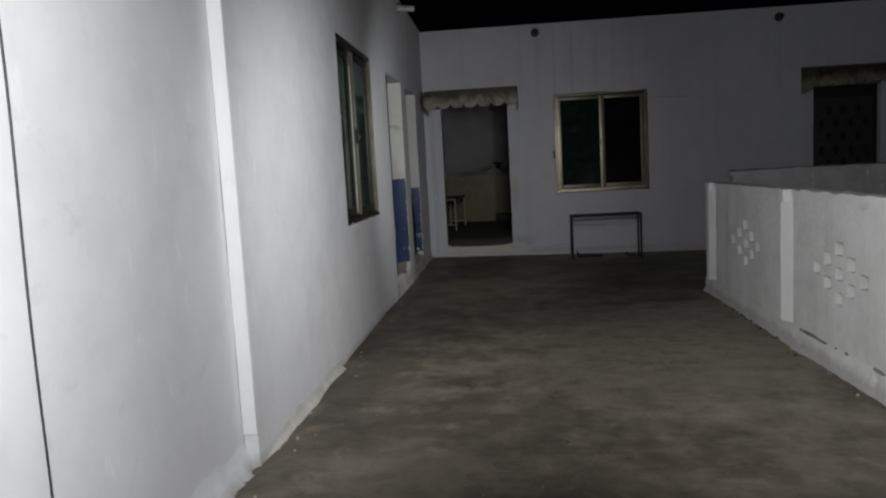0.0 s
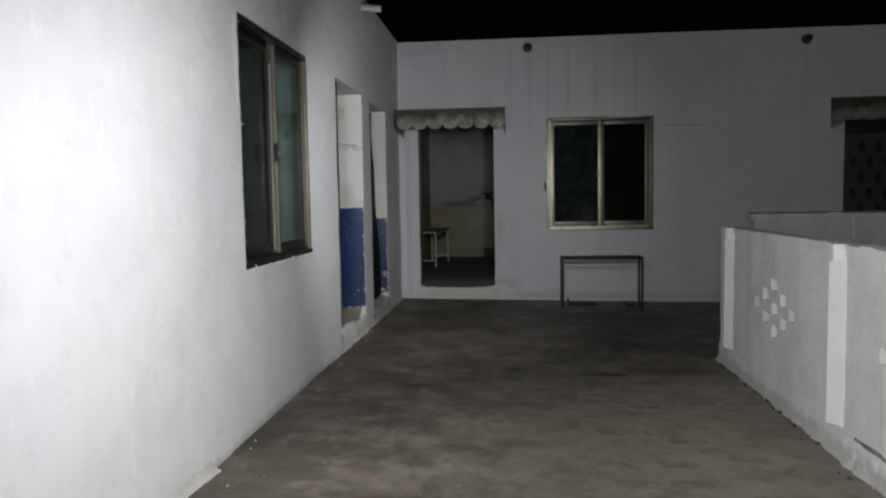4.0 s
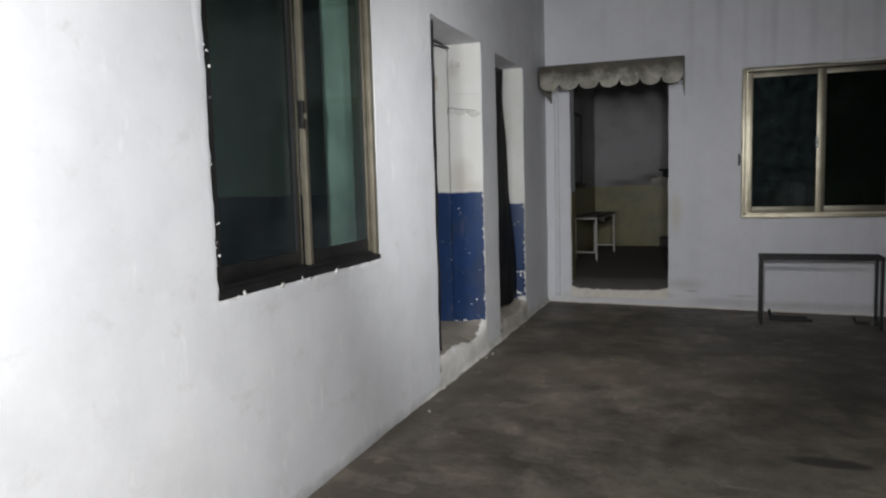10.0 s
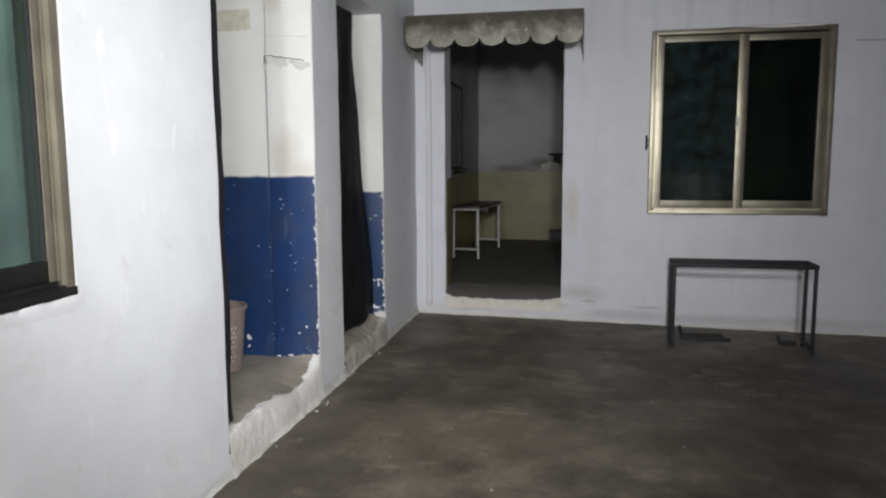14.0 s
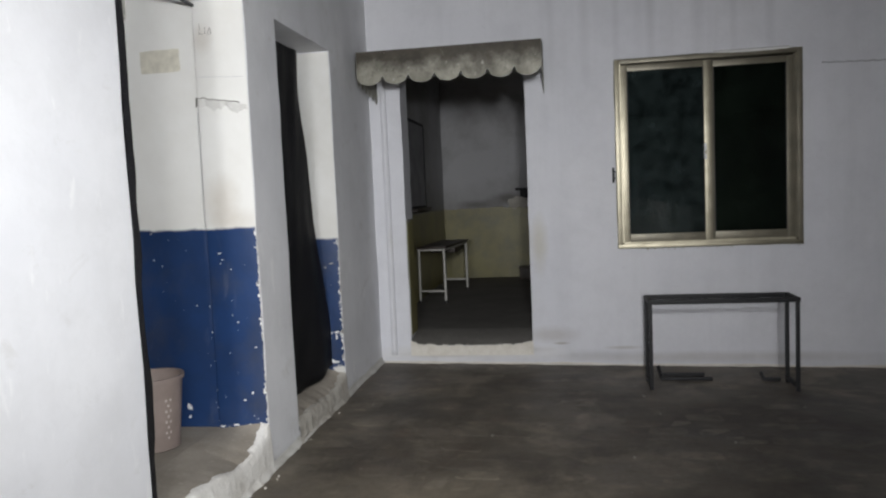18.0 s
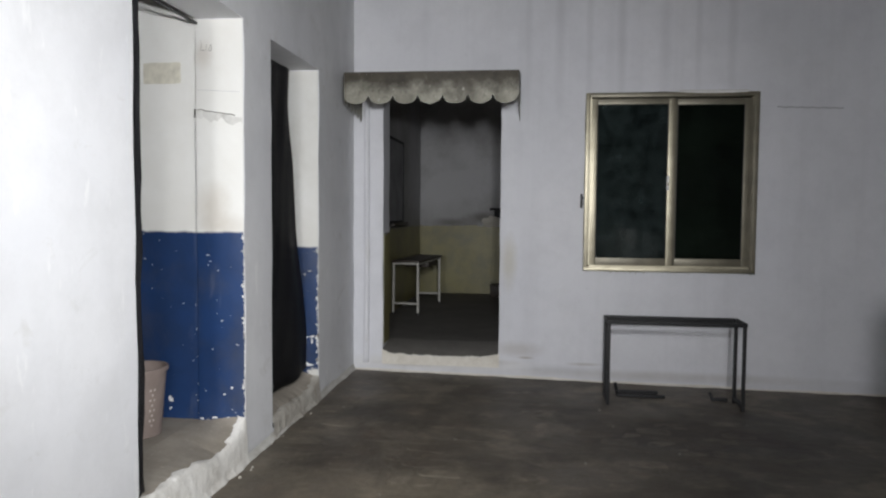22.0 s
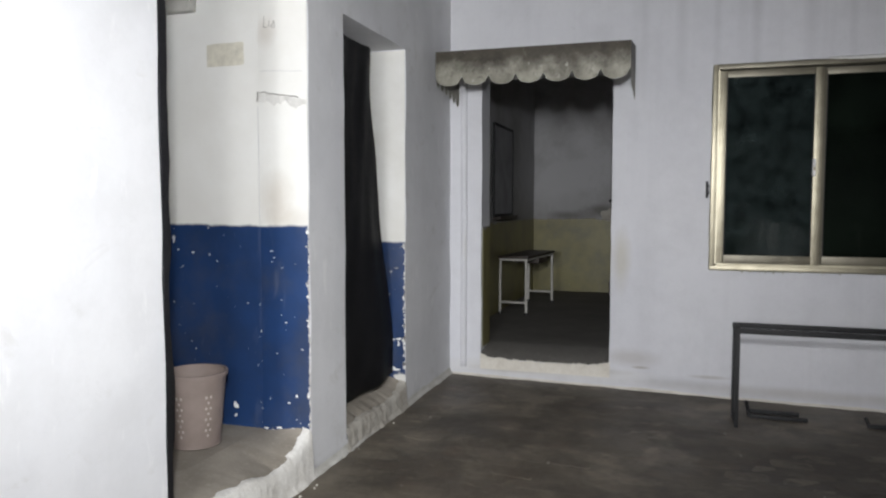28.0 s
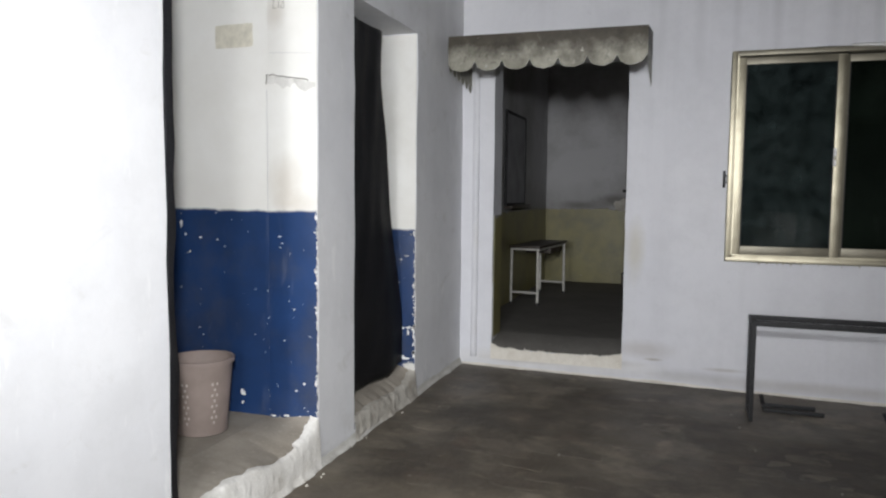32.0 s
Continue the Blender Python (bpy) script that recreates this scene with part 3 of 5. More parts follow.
def threshold(name, door, seed):
    """The worn cement step in a doorway, sloping out to its broken lip."""
    bm = bmesh.new()
    rows = []
    count = 60
    for i in range(count + 1):
        y = door[0] + (door[1] - door[0]) * i / count
        w = 0.004 + 0.024 * (0.5 + noise.noise(Vector((y * 9 + seed, 0.0, 0.0)))) + 0.018 * noise.noise(Vector((y * 37 + seed, 3.0, 0.0)))
        lip, z = LEFT - max(0.010, w) - 0.03 * math.exp((y - door[1]) / 0.05), lip_height(door, y)
        prof = [(LEFT_IN - 0.01, 0.209)]
        for k in (0.12, 0.35, 0.6, 0.85):
            x = LEFT_IN + (lip - LEFT_IN) * k
            prof.append((x, 0.207 + (z + 0.008 - 0.207) * k ** 1.3 + 0.002 * noise.noise(Vector((x * 9, y * 5, seed)))))
        prof += [(lip, z + 0.004 + 0.006 * noise.noise(Vector((y * 30, seed, 1.0)))), (lip + 0.002, z - 0.02)]
        rows.append([bm.verts.new((x, y, h)) for x, h in prof])
    for r, s in zip(rows, rows[1:]):
        for k in range(len(r) - 1):
            bm.faces.new((r[k], s[k], s[k + 1], r[k + 1]))
    return setting(name, bm, M_ROOM_FLOOR, "worn grey cement threshold sloping to a broken edge", "threshold", 50)


threshold("floor_threshold_1", DOOR_1, 0.0)
threshold("floor_threshold_2", DOOR_2, 5.0)

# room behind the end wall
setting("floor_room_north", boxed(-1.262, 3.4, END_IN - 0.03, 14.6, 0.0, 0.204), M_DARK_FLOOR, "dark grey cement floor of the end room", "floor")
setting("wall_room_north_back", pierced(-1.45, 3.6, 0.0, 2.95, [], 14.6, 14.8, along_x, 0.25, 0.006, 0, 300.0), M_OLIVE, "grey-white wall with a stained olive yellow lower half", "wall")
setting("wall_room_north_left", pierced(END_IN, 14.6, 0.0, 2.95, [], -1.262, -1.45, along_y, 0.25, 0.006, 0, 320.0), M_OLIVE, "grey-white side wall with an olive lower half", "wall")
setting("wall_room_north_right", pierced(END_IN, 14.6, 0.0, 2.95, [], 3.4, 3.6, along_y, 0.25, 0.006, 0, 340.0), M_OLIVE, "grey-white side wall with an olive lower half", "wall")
setting("ceiling_north", boxed(-1.45, 3.6, END_IN, 14.8, 2.95, 3.1), M_ROOF, "grey concrete ceiling slab of the end room", "ceiling")

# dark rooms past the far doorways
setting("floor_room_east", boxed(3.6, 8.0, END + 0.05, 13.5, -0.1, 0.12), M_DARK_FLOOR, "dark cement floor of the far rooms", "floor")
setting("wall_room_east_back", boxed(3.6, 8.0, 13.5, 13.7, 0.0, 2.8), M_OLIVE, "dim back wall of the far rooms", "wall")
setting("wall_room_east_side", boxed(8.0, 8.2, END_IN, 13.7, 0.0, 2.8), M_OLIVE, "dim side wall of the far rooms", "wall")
setting("ceiling_east", boxed(3.6, 8.2, END_IN, 13.7, 2.8, 2.95), M_ROOF, "concrete ceiling slab of the far rooms", "ceiling")

# the worn sill that dips out of the end room
bm = bmesh.new()
rows = []
for i in range(41):
    u = i / 40
    x = DOOR_E[0] + 0.001 + (DOOR_E[1] - DOOR_E[0] - 0.002) * u
    dip = 0.148 - 0.022 * math.sin(math.pi * u) ** 0.6 + 0.010 * noise.noise(Vector((x * 14, 0.0, 0.0))) + 0.007 * noise.noise(Vector((x * 45, 2.0, 0.0)))
    rise = 0.022 * (math.exp(-u / 0.03) + math.exp((u - 1) / 0.03))
    prof = [(END_IN + 0.05, 0.207), (END_IN - 0.04, 0.203), (END + 0.11, 0.5 * (0.206 + dip + rise)), (END + 0.014, dip + rise + 0.004), (END + 0.004, dip + rise - 0.004), (END + 0.004, 0.10)]
    rows.append([bm.verts.new((x, y, z)) for y, z in prof])
for r, q in zip(rows, rows[1:]):
    for k in range(4):
        bm.faces.new((r[k], q[k], q[k + 1], r[k + 1]))
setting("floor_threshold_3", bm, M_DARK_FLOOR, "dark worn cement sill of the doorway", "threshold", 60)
bm = bmesh.new()
for r0, r1 in zip(range(120), range(1, 121)):
    pts = []
    for i in (r0, r1):
        u = i / 120
        x = DOOR_E[0] - 0.004 + (DOOR_E[1] - DOOR_E[0] + 0.008) * u
        dip = 0.148 - 0.022 * math.sin(math.pi * u) ** 0.6 + 0.010 * noise.noise(Vector((x * 14, 0.0, 0.0))) + 0.007 * noise.noise(Vector((x * 45, 2.0, 0.0))) + 0.022 * (math.exp(-u / 0.03) + math.exp((u - 1) / 0.03)) - 0.004
        pts.append((x, dip + 0.004 + 0.010 * noise.noise(Vector((x * 60, 4.0, 0.0))) + 0.007 * noise.noise(Vector((x * 130, 6.0, 0.0)))))
    (xa, za), (xb, zb) = pts
    q = [bm.verts.new(p) for p in ((xa, END - 0.004, 0.05), (xb, END - 0.004, 0.05), (xb, END - 0.002, zb), (xa, END - 0.002, za), (xb, END + 0.02, zb + 0.002), (xa, END + 0.02, za + 0.002))]
    bm.faces.new(q[:4])
    bm.faces.new((q[3], q[2], q[4], q[5]))
bmesh.ops.remove_doubles(bm, verts=bm.verts, dist=0.0004)
setting("trim_threshold_3", bm, M_RISER, "chipped whitewashed riser under the doorway", "threshold", 60)

# ---- foot of the walls ----


def skirt(name, a, b, wide, high, outward, seed, label, material=None, ease=0.0, rough=1.0):
    """A lumpy mortar fillet along the foot of a wall from a to b; outward: the wall's normal."""
    bm = bmesh.new()
    a, b, o = Vector((*a, 0.0)), Vector((*b, 0.0)), Vector((*outward, 0.0))
    count = max(8, int((b - a).length / 0.018))
    rows = []
    for i in range(count + 1):
        p = a.lerp(b, i / count)
        f = lambda s, k: noise.noise(Vector((p.x * s + seed, p.y * s, k)))
        grow = min(1.0, (p - a).length / ease) if ease else 1.0
        h = high * grow * (1 + rough * (0.40 * f(2.3, 2) + 0.12 * f(9, 3)))
        w = wide * grow * (1 + rough * 0.45 * f(2.6, 0))
        edge = w * (1 + 0.22 * f(13, 1) + 0.28 * f(31, 6) + 0.18 * f(67, 8))
        g = ground(p.x, p.y)
        prof = [(-0.006, h * 1.5), (0.002, h * (1 + 0.10 * f(24, 7))), (w * 0.25, h * 0.62 + 0.003 * f(30, 4)), (w * 0.6, h * 0.26 + 0.004 * f(25, 5)), (max(w * 0.62, edge), 0.005 + 0.003 * f(50, 9)), (max(w * 0.62, edge) + 0.002, -0.03)]
        rows.append([bm.verts.new(p + o * d + Vector((0, 0, g + z))) for d, z in prof])
    for r, s in zip(rows, rows[1:]):
        for k in range(len(r) - 1):
            bm.faces.new((r[k], s[k], s[k + 1], r[k + 1]))
    return setting(name, bm, material or M_MORTAR, label, "skirting", 70)


skirt("baseboard_west", (LEFT, 7.05), (LEFT, END), 0.020, 0.034, (1, 0), 0.0, "crumbling dirty mortar fillet at the foot of the wall", M_KERB, 0.9, 1.4)
skirt("baseboard_west_near", (LEFT - 0.062, -3.2), (LEFT - 0.062, 3.565), 0.06, 0.10, (1, 0), 7.0, "crumbling mortar fillet at the foot of the wall", M_WALL)
skirt("baseboard_west_middle", (LEFT, 3.62), (LEFT, 5.1), 0.030, 0.050, (1, 0), 33.0, "ragged crumbling mortar at the foot of the wall", M_KERB, 0.35, 1.9)
skirt("baseboard_north", (LEFT, END), (9.2, END), 0.016, 0.010, (0, -1), 14.0, "thin dirty mortar line at the foot of the end wall", M_RISER, 0.0, 3.0)

# ---- parapet ----
PX0, PX1, PH = 1.786, 1.905, 0.985


def motif(u, v, du, dv, w, h):
    """Nine openings in a diamond."""
    return [(u + (i - j) * du - w / 2, u + (i - j) * du + w / 2, v + (2 - i - j) * dv - h / 2, v + (2 - i - j) * dv + h / 2) for i in range(3) for j in range(3)]


def gap_free(holes):
    return [tuple(round(c, 4) for c in h) for h in holes]


holes = gap_free([h for c in (6.53, 4.88, 3.05, 1.24) for h in motif(c, 0.532, 0.150, 0.0725, 0.100, 0.078)])
setting("wall_parapet", pierced(-3.2, 7.69, -0.12, PH, holes, PX0, PX1, along_y, 0.17, 0.010, 0.009, 400.0),
        M_PARAPET, "rough white parapet wall pierced by diamonds of small openings", "parapet")
for k, (y0, y1) in enumerate(((7.345, 7.412), (5.550, 5.634), (3.680, 3.764), (1.900, 1.984))):
    bm = boxed(PX0 - 0.016, PX0 + 0.02, y0, y1, 0.105, PH - 0.015)
    bmesh.ops.subdivide_edges(bm, edges=[e for e in bm.edges if abs(e.verts[0].co.z - e.verts[1].co.z) > 0.5], cuts=14)
    for v in bm.verts:
        if v.co.x < PX0:
            v.co.x = PX0 - (0.003 if v.co.y < 0.5 * (y0 + y1) else 0.050)
        v.co += Vector((0.003, 0.006, 0.0)) * noise.noise(v.co * 7) + Vector((0.0015, 0.004, 0.0)) * noise.noise(v.co * 19)
    setting("trim_pilaster_%d" % (k + 1), bm, M_STRIP, "bright white plaster pilaster on the parapet", "pilaster", 50)
    bm = boxed(PX0 - 0.054, PX0 + 0.03, y0 + 0.030, y1 + 0.008, PH - 0.075, PH + 0.012, 0.006)
    setting("trim_pilaster_cap_%d" % (k + 1), bm, M_STRIP, "small white plaster cap of a pilaster", "pilaster")


def kerb_run(name, count, profile, material, label):
    """A long uneven strip along the foot of the parapet; profile(y, f) gives its cross section, f(scale, k) is smooth noise."""
    bm = bmesh.new()
    rows = []
    for i in range(count + 1):
        y = -3.2 + 10.90 * i / count
        f = lambda s, k: noise.noise(Vector((y * s, k * 3.1, 31.0)))
        rows.append([bm.verts.new((x, y, z)) for x, z in profile(y, f)])
    for r, s in zip(rows, rows[1:]):
        for k in range(len(r) - 1):
            bm.faces.new((r[k], s[k], s[k + 1], r[k + 1]))
    bm.faces.new(rows[0])
    bm.faces.new(rows[-1])
    return setting(name, bm, material, label, "kerb", 55)


def kerb_profile(y, f):
    """Low plastered kerb: a narrow ledge, a pitted face, a broken foot spilling on to the yard."""
    g = ground(PX0, y)
    near = max(0.0, min(1.0, (5.95 - y) / 0.6))
    out = 0.004 + 0.004 * f(11, 2) + near * (0.010 + 0.006 * f(1.7, 1))
    pit = lambda k: 0.040 * max(0.0, f(13, k) - 0.28) + 0.055 * max(0.0, f(29, k + 4) - 0.30)
    top = 0.128 + 0.012 * f(1.3, 3) + 0.006 * f(17, 5)
    foot = out + 0.012 + 0.030 * max(-0.2, f(2.1, 6)) + 0.016 * f(15, 7) + 0.010 * f(41, 8)
    return ((PX0 + 0.02, g + top + 0.020), (PX0 - 0.004, g + top + 0.016), (PX0 - 0.6 * out, g + top + 0.004 * f(23, 9)), (PX0 - out, g + top - 0.012 - 0.004 * f(31, 10)),
            (PX0 - out - 0.002 + pit(11), g + 0.75 * top + 0.004 * f(26, 12)), (PX0 - out - 0.003 + pit(14), g + 0.50 * top), (PX0 - out - 0.004 + pit(17), g + 0.30 * top),
            (PX0 - out - 0.007 + pit(19) + 0.005 * f(41, 20), g + 0.030), (PX0 - max(out + 0.009, foot), g + 0.007 + 0.004 * f(37, 13)), (PX0 - max(out + 0.011, foot + 0.002), g - 0.03), (PX0 + 0.02, g - 0.03))


def ledge_dirt(y, f):
    g = ground(PX0, y)
    top = g + 0.128 + 0.012 * f(1.3, 3) + 0.006 * f(17, 5)
    w = max(0.001, 0.006 + 0.010 * f(5, 31) + 0.008 * f(21, 32))
    back = 0.016 * max(0.0, min(1.0, (y - 5.4) / 0.4)) + 0.030 * max(0.0, min(1.0, 0.25 - 1.6 * f(6, 35) - 1.3 * f(17, 36)))
    up = 0.009 + 0.010 * f(9, 33)
    return ((PX0 + 0.002 + back, top + 0.012 + up), (PX0 - 0.0035 + back, top + 0.010 + up), (PX0 - 0.010 + back, top + 0.0175), (PX0 - 0.008 - w + 1.6 * back, top + 0.010), (PX0 - 0.006 + back, top + 0.002))


kerb_run("baseboard_parapet", 900, kerb_profile, M_PARAPET, "pitted whitewashed kerb with a broken foot under the parapet")
kerb_run("trim_parapet_dirt", 500, ledge_dirt, M_MORTAR, "brown line of dirt lying on the ledge of the kerb")
bm = bmesh.new()
rows = []
for i in range(420):
    y = -3.2 + 10.895 * i / 419
    f = lambda s, k: noise.noise(Vector((y * s, k, 2.0)))
    prof = [(PX0 - 0.006 + 0.004 * f(9, 1), PH - 0.035 + 0.014 * f(12, 2) + 0.010 * f(31, 6)), (PX0 - 0.002 + 0.004 * f(23, 7), PH + 0.008 + 0.012 * f(7, 3) + 0.008 * f(21, 8)), (PX0 + 0.06, PH + 0.014 + 0.012 * f(6, 4)), (PX1 + 0.004, PH + 0.006 + 0.006 * f(8, 5)), (PX1 + 0.004, PH - 0.03)]
    rows.append([bm.verts.new((x, y, z)) for x, z in prof])
for r, s in zip(rows, rows[1:]):
    for k in range(4):
        bm.faces.new((r[k], s[k], s[k + 1], r[k + 1]))
bm.faces.new(rows[0])
bm.faces.new(rows[-1])
setting("trim_parapet_top", bm, M_PARAPET, "uneven weathered mortar cap of the parapet", "coping", 60)

holes = gap_free([h for c in (4.25, 6.6) for h in motif(c, 0.80, 0.155, 0.080, 0.105, 0.072)])
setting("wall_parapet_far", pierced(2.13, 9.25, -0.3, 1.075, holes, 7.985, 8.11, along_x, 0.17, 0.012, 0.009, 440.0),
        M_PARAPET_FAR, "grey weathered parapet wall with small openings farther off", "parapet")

bm = bmesh.new()
rows = []
for i in range(200):
    x = 2.10 + 7.15 * i / 199
    f = lambda s, k: noise.noise(Vector((x * s, k, 12.0)))
    prof = [(7.972, 1.03 + 0.020 * f(9, 2)), (7.978 + 0.006 * f(14, 1), 1.075 + 0.014 * f(6, 3) + 0.012 * f(19, 5)), (8.05, 1.088 + 0.012 * f(7, 4)), (8.118, 1.07), (8.118, 1.02)]
    rows.append([bm.verts.new((x, y, z)) for y, z in prof])
for r, s in zip(rows, rows[1:]):
    for k in range(4):
        bm.faces.new((r[k], r[k + 1], s[k + 1], s[k]))
bm.faces.new(rows[0])
bm.faces.new(rows[-1])
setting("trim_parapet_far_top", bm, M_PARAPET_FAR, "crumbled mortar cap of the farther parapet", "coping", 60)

# ---- windows ----


def sliding_window(name, at, w, h, label, latch_z, glass, weathered):
    """Two-leaf aluminium sliding window. Local x: width, z: height, -y: outside. weathered: the outer members' metal,
    plain or the unlit-coloured copy.
    """
    win = empty(name, at, label, "window", "", "structure")
    f, d = 0.032, 0.095
    rail_metal = M_ALU_DIM if weathered is M_ALU else weathered
    part("window_frame", boxed(0, f, -0.012, d, 0, h, 0.003), weathered, win)
    part("window_frame", boxed(w - f, w, -0.012, d, 0, h, 0.003), M_ALU_DIM, win)
    part("window_frame", boxed(f, w - f, -0.012, d, h - f, h, 0.003), rail_metal, win)
    part("window_frame", boxed(f, w - f, -0.012, d, 0, f, 0.003), weathered, win)
    part("drip_bar", boxed(0.002, w - 0.002, -0.020, -0.0125, 0.002, 0.026, 0.002), weathered, win)
    for y in (0.003, 0.043, 0.082):
        part("track", boxed(f, w - f, y, y + 0.004, f, f + 0.014), weathered, win)
        part("guide", boxed(f, f + 0.012, y, y + 0.004, f, h - f), weathered, win)
        part("guide", boxed(w - f - 0.012, w - f, y, y + 0.004, f, h - f), M_ALU_DIM if weathered is M_ALU or y < 0.05 else M_ALU, win)
    half = w / 2
    for i, (x0, x1, y) in enumerate(((f + 0.006, half + 0.032, 0.050 if glass is M_GLASS else 0.010), (half + 0.006, w - f - 0.006, 0.010 if glass is M_GLASS else 0.050))):
        dark = weathered is M_ALU_UNLIT
        s, z0, z1 = 0.024 if dark and i else 0.050, f + 0.012, h - f - 0.008
        x0, x1 = (x0 + 0.008 if dark and i else x0), (x1 - 0.012 if dark and not i else x1)
        sash = part("sash", boxed(x0, x0 + s, y, y + 0.028, z0, z1, 0.004), M_ALU_DIM if i else weathered, win)
        s2 = 0.030 if dark else s
        part("stile", boxed(x1 - s2, x1, y, y + 0.028, z0, z1, 0.004), M_ALU_UNLIT if dark and not i else M_ALU_DIM if i else M_ALU, sash)
        # Bright strip stands for the light caught on the glass edge.
        if dark and not i:
            part("edge_glint", boxed(x1 - 0.009, x1 - 0.001, y - 0.003, y - 0.0005, z0, z1), M_ALU, sash)
        part("rail", boxed(x0 + s, x1 - s2, y + 0.001, y + 0.027, z1 - 0.045, z1, 0.003), rail_metal, sash)
        part("rail", boxed(x0 + s, x1 - s2, y + 0.001, y + 0.027, z0, z0 + 0.058, 0.003), rail_metal, sash)
        for gx in (x0 + s, x1 - s2 - 0.006):
            part("gasket", boxed(gx, gx + 0.006, y + 0.004, y + 0.010, z0 + 0.058, z1 - 0.045), M_RUBBER, sash)
        pane = part("pane", boxed(x0 + s - 0.004, x1 - s2 + 0.004, y + 0.012, y + 0.017, z0 + 0.054, z1 - 0.041), glass if i == 0 or glass is M_GLASS else M_GLASS_BLACK, sash, "dark tinted glass pane")
        pane.visible_shadow = False
    lx = half - (0.038 if weathered is M_ALU_UNLIT else 0.024)
    # End window's latch gets matte white to imitate its glint.
    latch = part("latch", boxed(lx, lx + 0.018, -0.014, 0.010, latch_z, latch_z + 0.11, 0.004), weathered if weathered is M_ALU_UNLIT else M_STRIP, win, "worn sliding latch")
    part("latch_knob", boxed(lx + 0.004, lx + 0.014, -0.024, -0.014, latch_z + 0.035, latch_z + 0.06, 0.002), M_ALU, latch)
    return win


sliding_window("window_1", pose(LEFT - 0.014, WIN_1[0] + 0.004, WIN_1[2] + 0.004, 0, 0, 90), WIN_1[1] - WIN_1[0] - 0.008, WIN_1[3] - WIN_1[2] - 0.008,
               "champagne aluminium sliding window with dark green glass", 0.60, M_GLASS, M_ALU_UNLIT)
sliding_window("window_2", pose(WIN_2[0] + 0.004, END - 0.006, WIN_2[2] + 0.004), WIN_2[1] - WIN_2[0] - 0.008, WIN_2[3] - WIN_2[2] - 0.008,
               "champagne aluminium sliding window with nearly black glass", 0.62, M_GLASS_DARK, M_ALU)


bm = bmesh.new()
rows = []
for j in range(61):
    z = WIN_1[2] + 0.004 + (WIN_1[3] - WIN_1[2] - 0.008) * j / 60
    f = 0.026 * noise.noise(Vector((0.0, 1.0, z * 3.5))) + 0.014 * noise.noise(Vector((0.0, 5.0, z * 13)))
    rows.append([bm.verts.new(p) for p in ((LEFT - 0.112, WIN_1[1] - 0.004, z), (LEFT_IN + 0.03, WIN_1[1] - 0.016 + 0.5 * f, z), (LEFT_IN + 0.004, WIN_1[1] - 0.022 + f, z), (LEFT_IN - 0.01, WIN_1[1] - 0.016 + f, z), (LEFT_IN - 0.06, WIN_1[1] + 0.05, z))])
for r, s in zip(rows, rows[1:]):
    for k in range(4):
        bm.faces.new((r[k], r[k + 1], s[k + 1], s[k]))
bmesh.ops.recalc_face_normals(bm, faces=bm.faces)
setting("trim_window_jamb", bm, M_STRIP, "rough white plastered inner jamb of the window", "jamb", 70)


def flakes(name, count, place, size, label, seed, material):
    """A ragged line of broken plaster lumps."""
    rnd = random.Random(seed)
    bm = bmesh.new()
    for _ in range(count):
        p, s = place(rnd), size * rnd.uniform(0.4, 1.3)
        made = bmesh.ops.create_icosphere(bm, subdivisions=1, radius=s)["verts"]
        m = Euler((rnd.uniform(0, 3), rnd.uniform(0, 3), rnd.uniform(0, 3))).to_matrix()
        for v in made:
            v.co = m @ Vector((v.co.x * rnd.uniform(1.0, 1.25), v.co.y, v.co.z * 0.7)) + Vector(p)
    return tagged(finish(bm, name, material, None, "", 60), label, "plaster", "", "stuff")


flakes("plaster_crumbs", 12, lambda r: (LEFT + r.uniform(-0.008, 0.002), WIN_1[0] + (WIN_1[1] - WIN_1[0]) * r.random() ** 0.8, WIN_1[2] + 0.006 + r.gauss(0, 0.008)), 0.013,
       "broken white plaster along the sill of the window", 3, M_FLAKE)
flakes("plaster_crumbs", 15, lambda r: (LEFT - 0.001, WIN_1[0] + 0.004 + 0.028 * r.random() ** 2, r.uniform(WIN_1[2], WIN_1[3])), 0.0055,
       "specks of white plaster up the side of the window", 4, M_FLAKE)
flakes("plaster_crumbs", 12, lambda r: (r.uniform(WIN_2[0], WIN_2[1]), END - 0.004, WIN_2[2] - 0.004 + r.uniform(-0.008, 0.003)), 0.007,
       "crumbs of plaster under the end window", 5, M_STAINED)


def ribbon(name, count, profile, material, label, rough=0.0):
    """A ragged strip of mortar or plaster; profile(u, f) gives its cross section at u, f(scale, k) is smooth noise."""
    bm = bmesh.new()
    rows = []
    for i in range(count + 1):
        u = i / count
        f = lambda s, k: noise.noise(Vector((u * s, k * 3.7, 20.0)))
        row = [Vector(p) for p in profile(u, f)]
        for p in row[1:-1] if rough else ():
            p += Vector((rough * noise.noise(p * 21 + Vector((3.0, 0.0, 0.0))) + 0.6 * rough * noise.noise(p * 55), 0.4 * rough * noise.noise(p * 33), rough * noise.noise(p * 26 + Vector((0.0, 9.0, 0.0))) + 0.6 * rough * noise.noise(p * 70)))
        rows.append([bm.verts.new(p) for p in row])
    for r, s in zip(rows, rows[1:]):
        for k in range(len(r) - 1):
            bm.faces.new((r[k], r[k + 1], s[k + 1], s[k]))
    bmesh.ops.recalc_face_normals(bm, faces=bm.faces)
    return setting(name, bm, material, label, "plaster", 60)


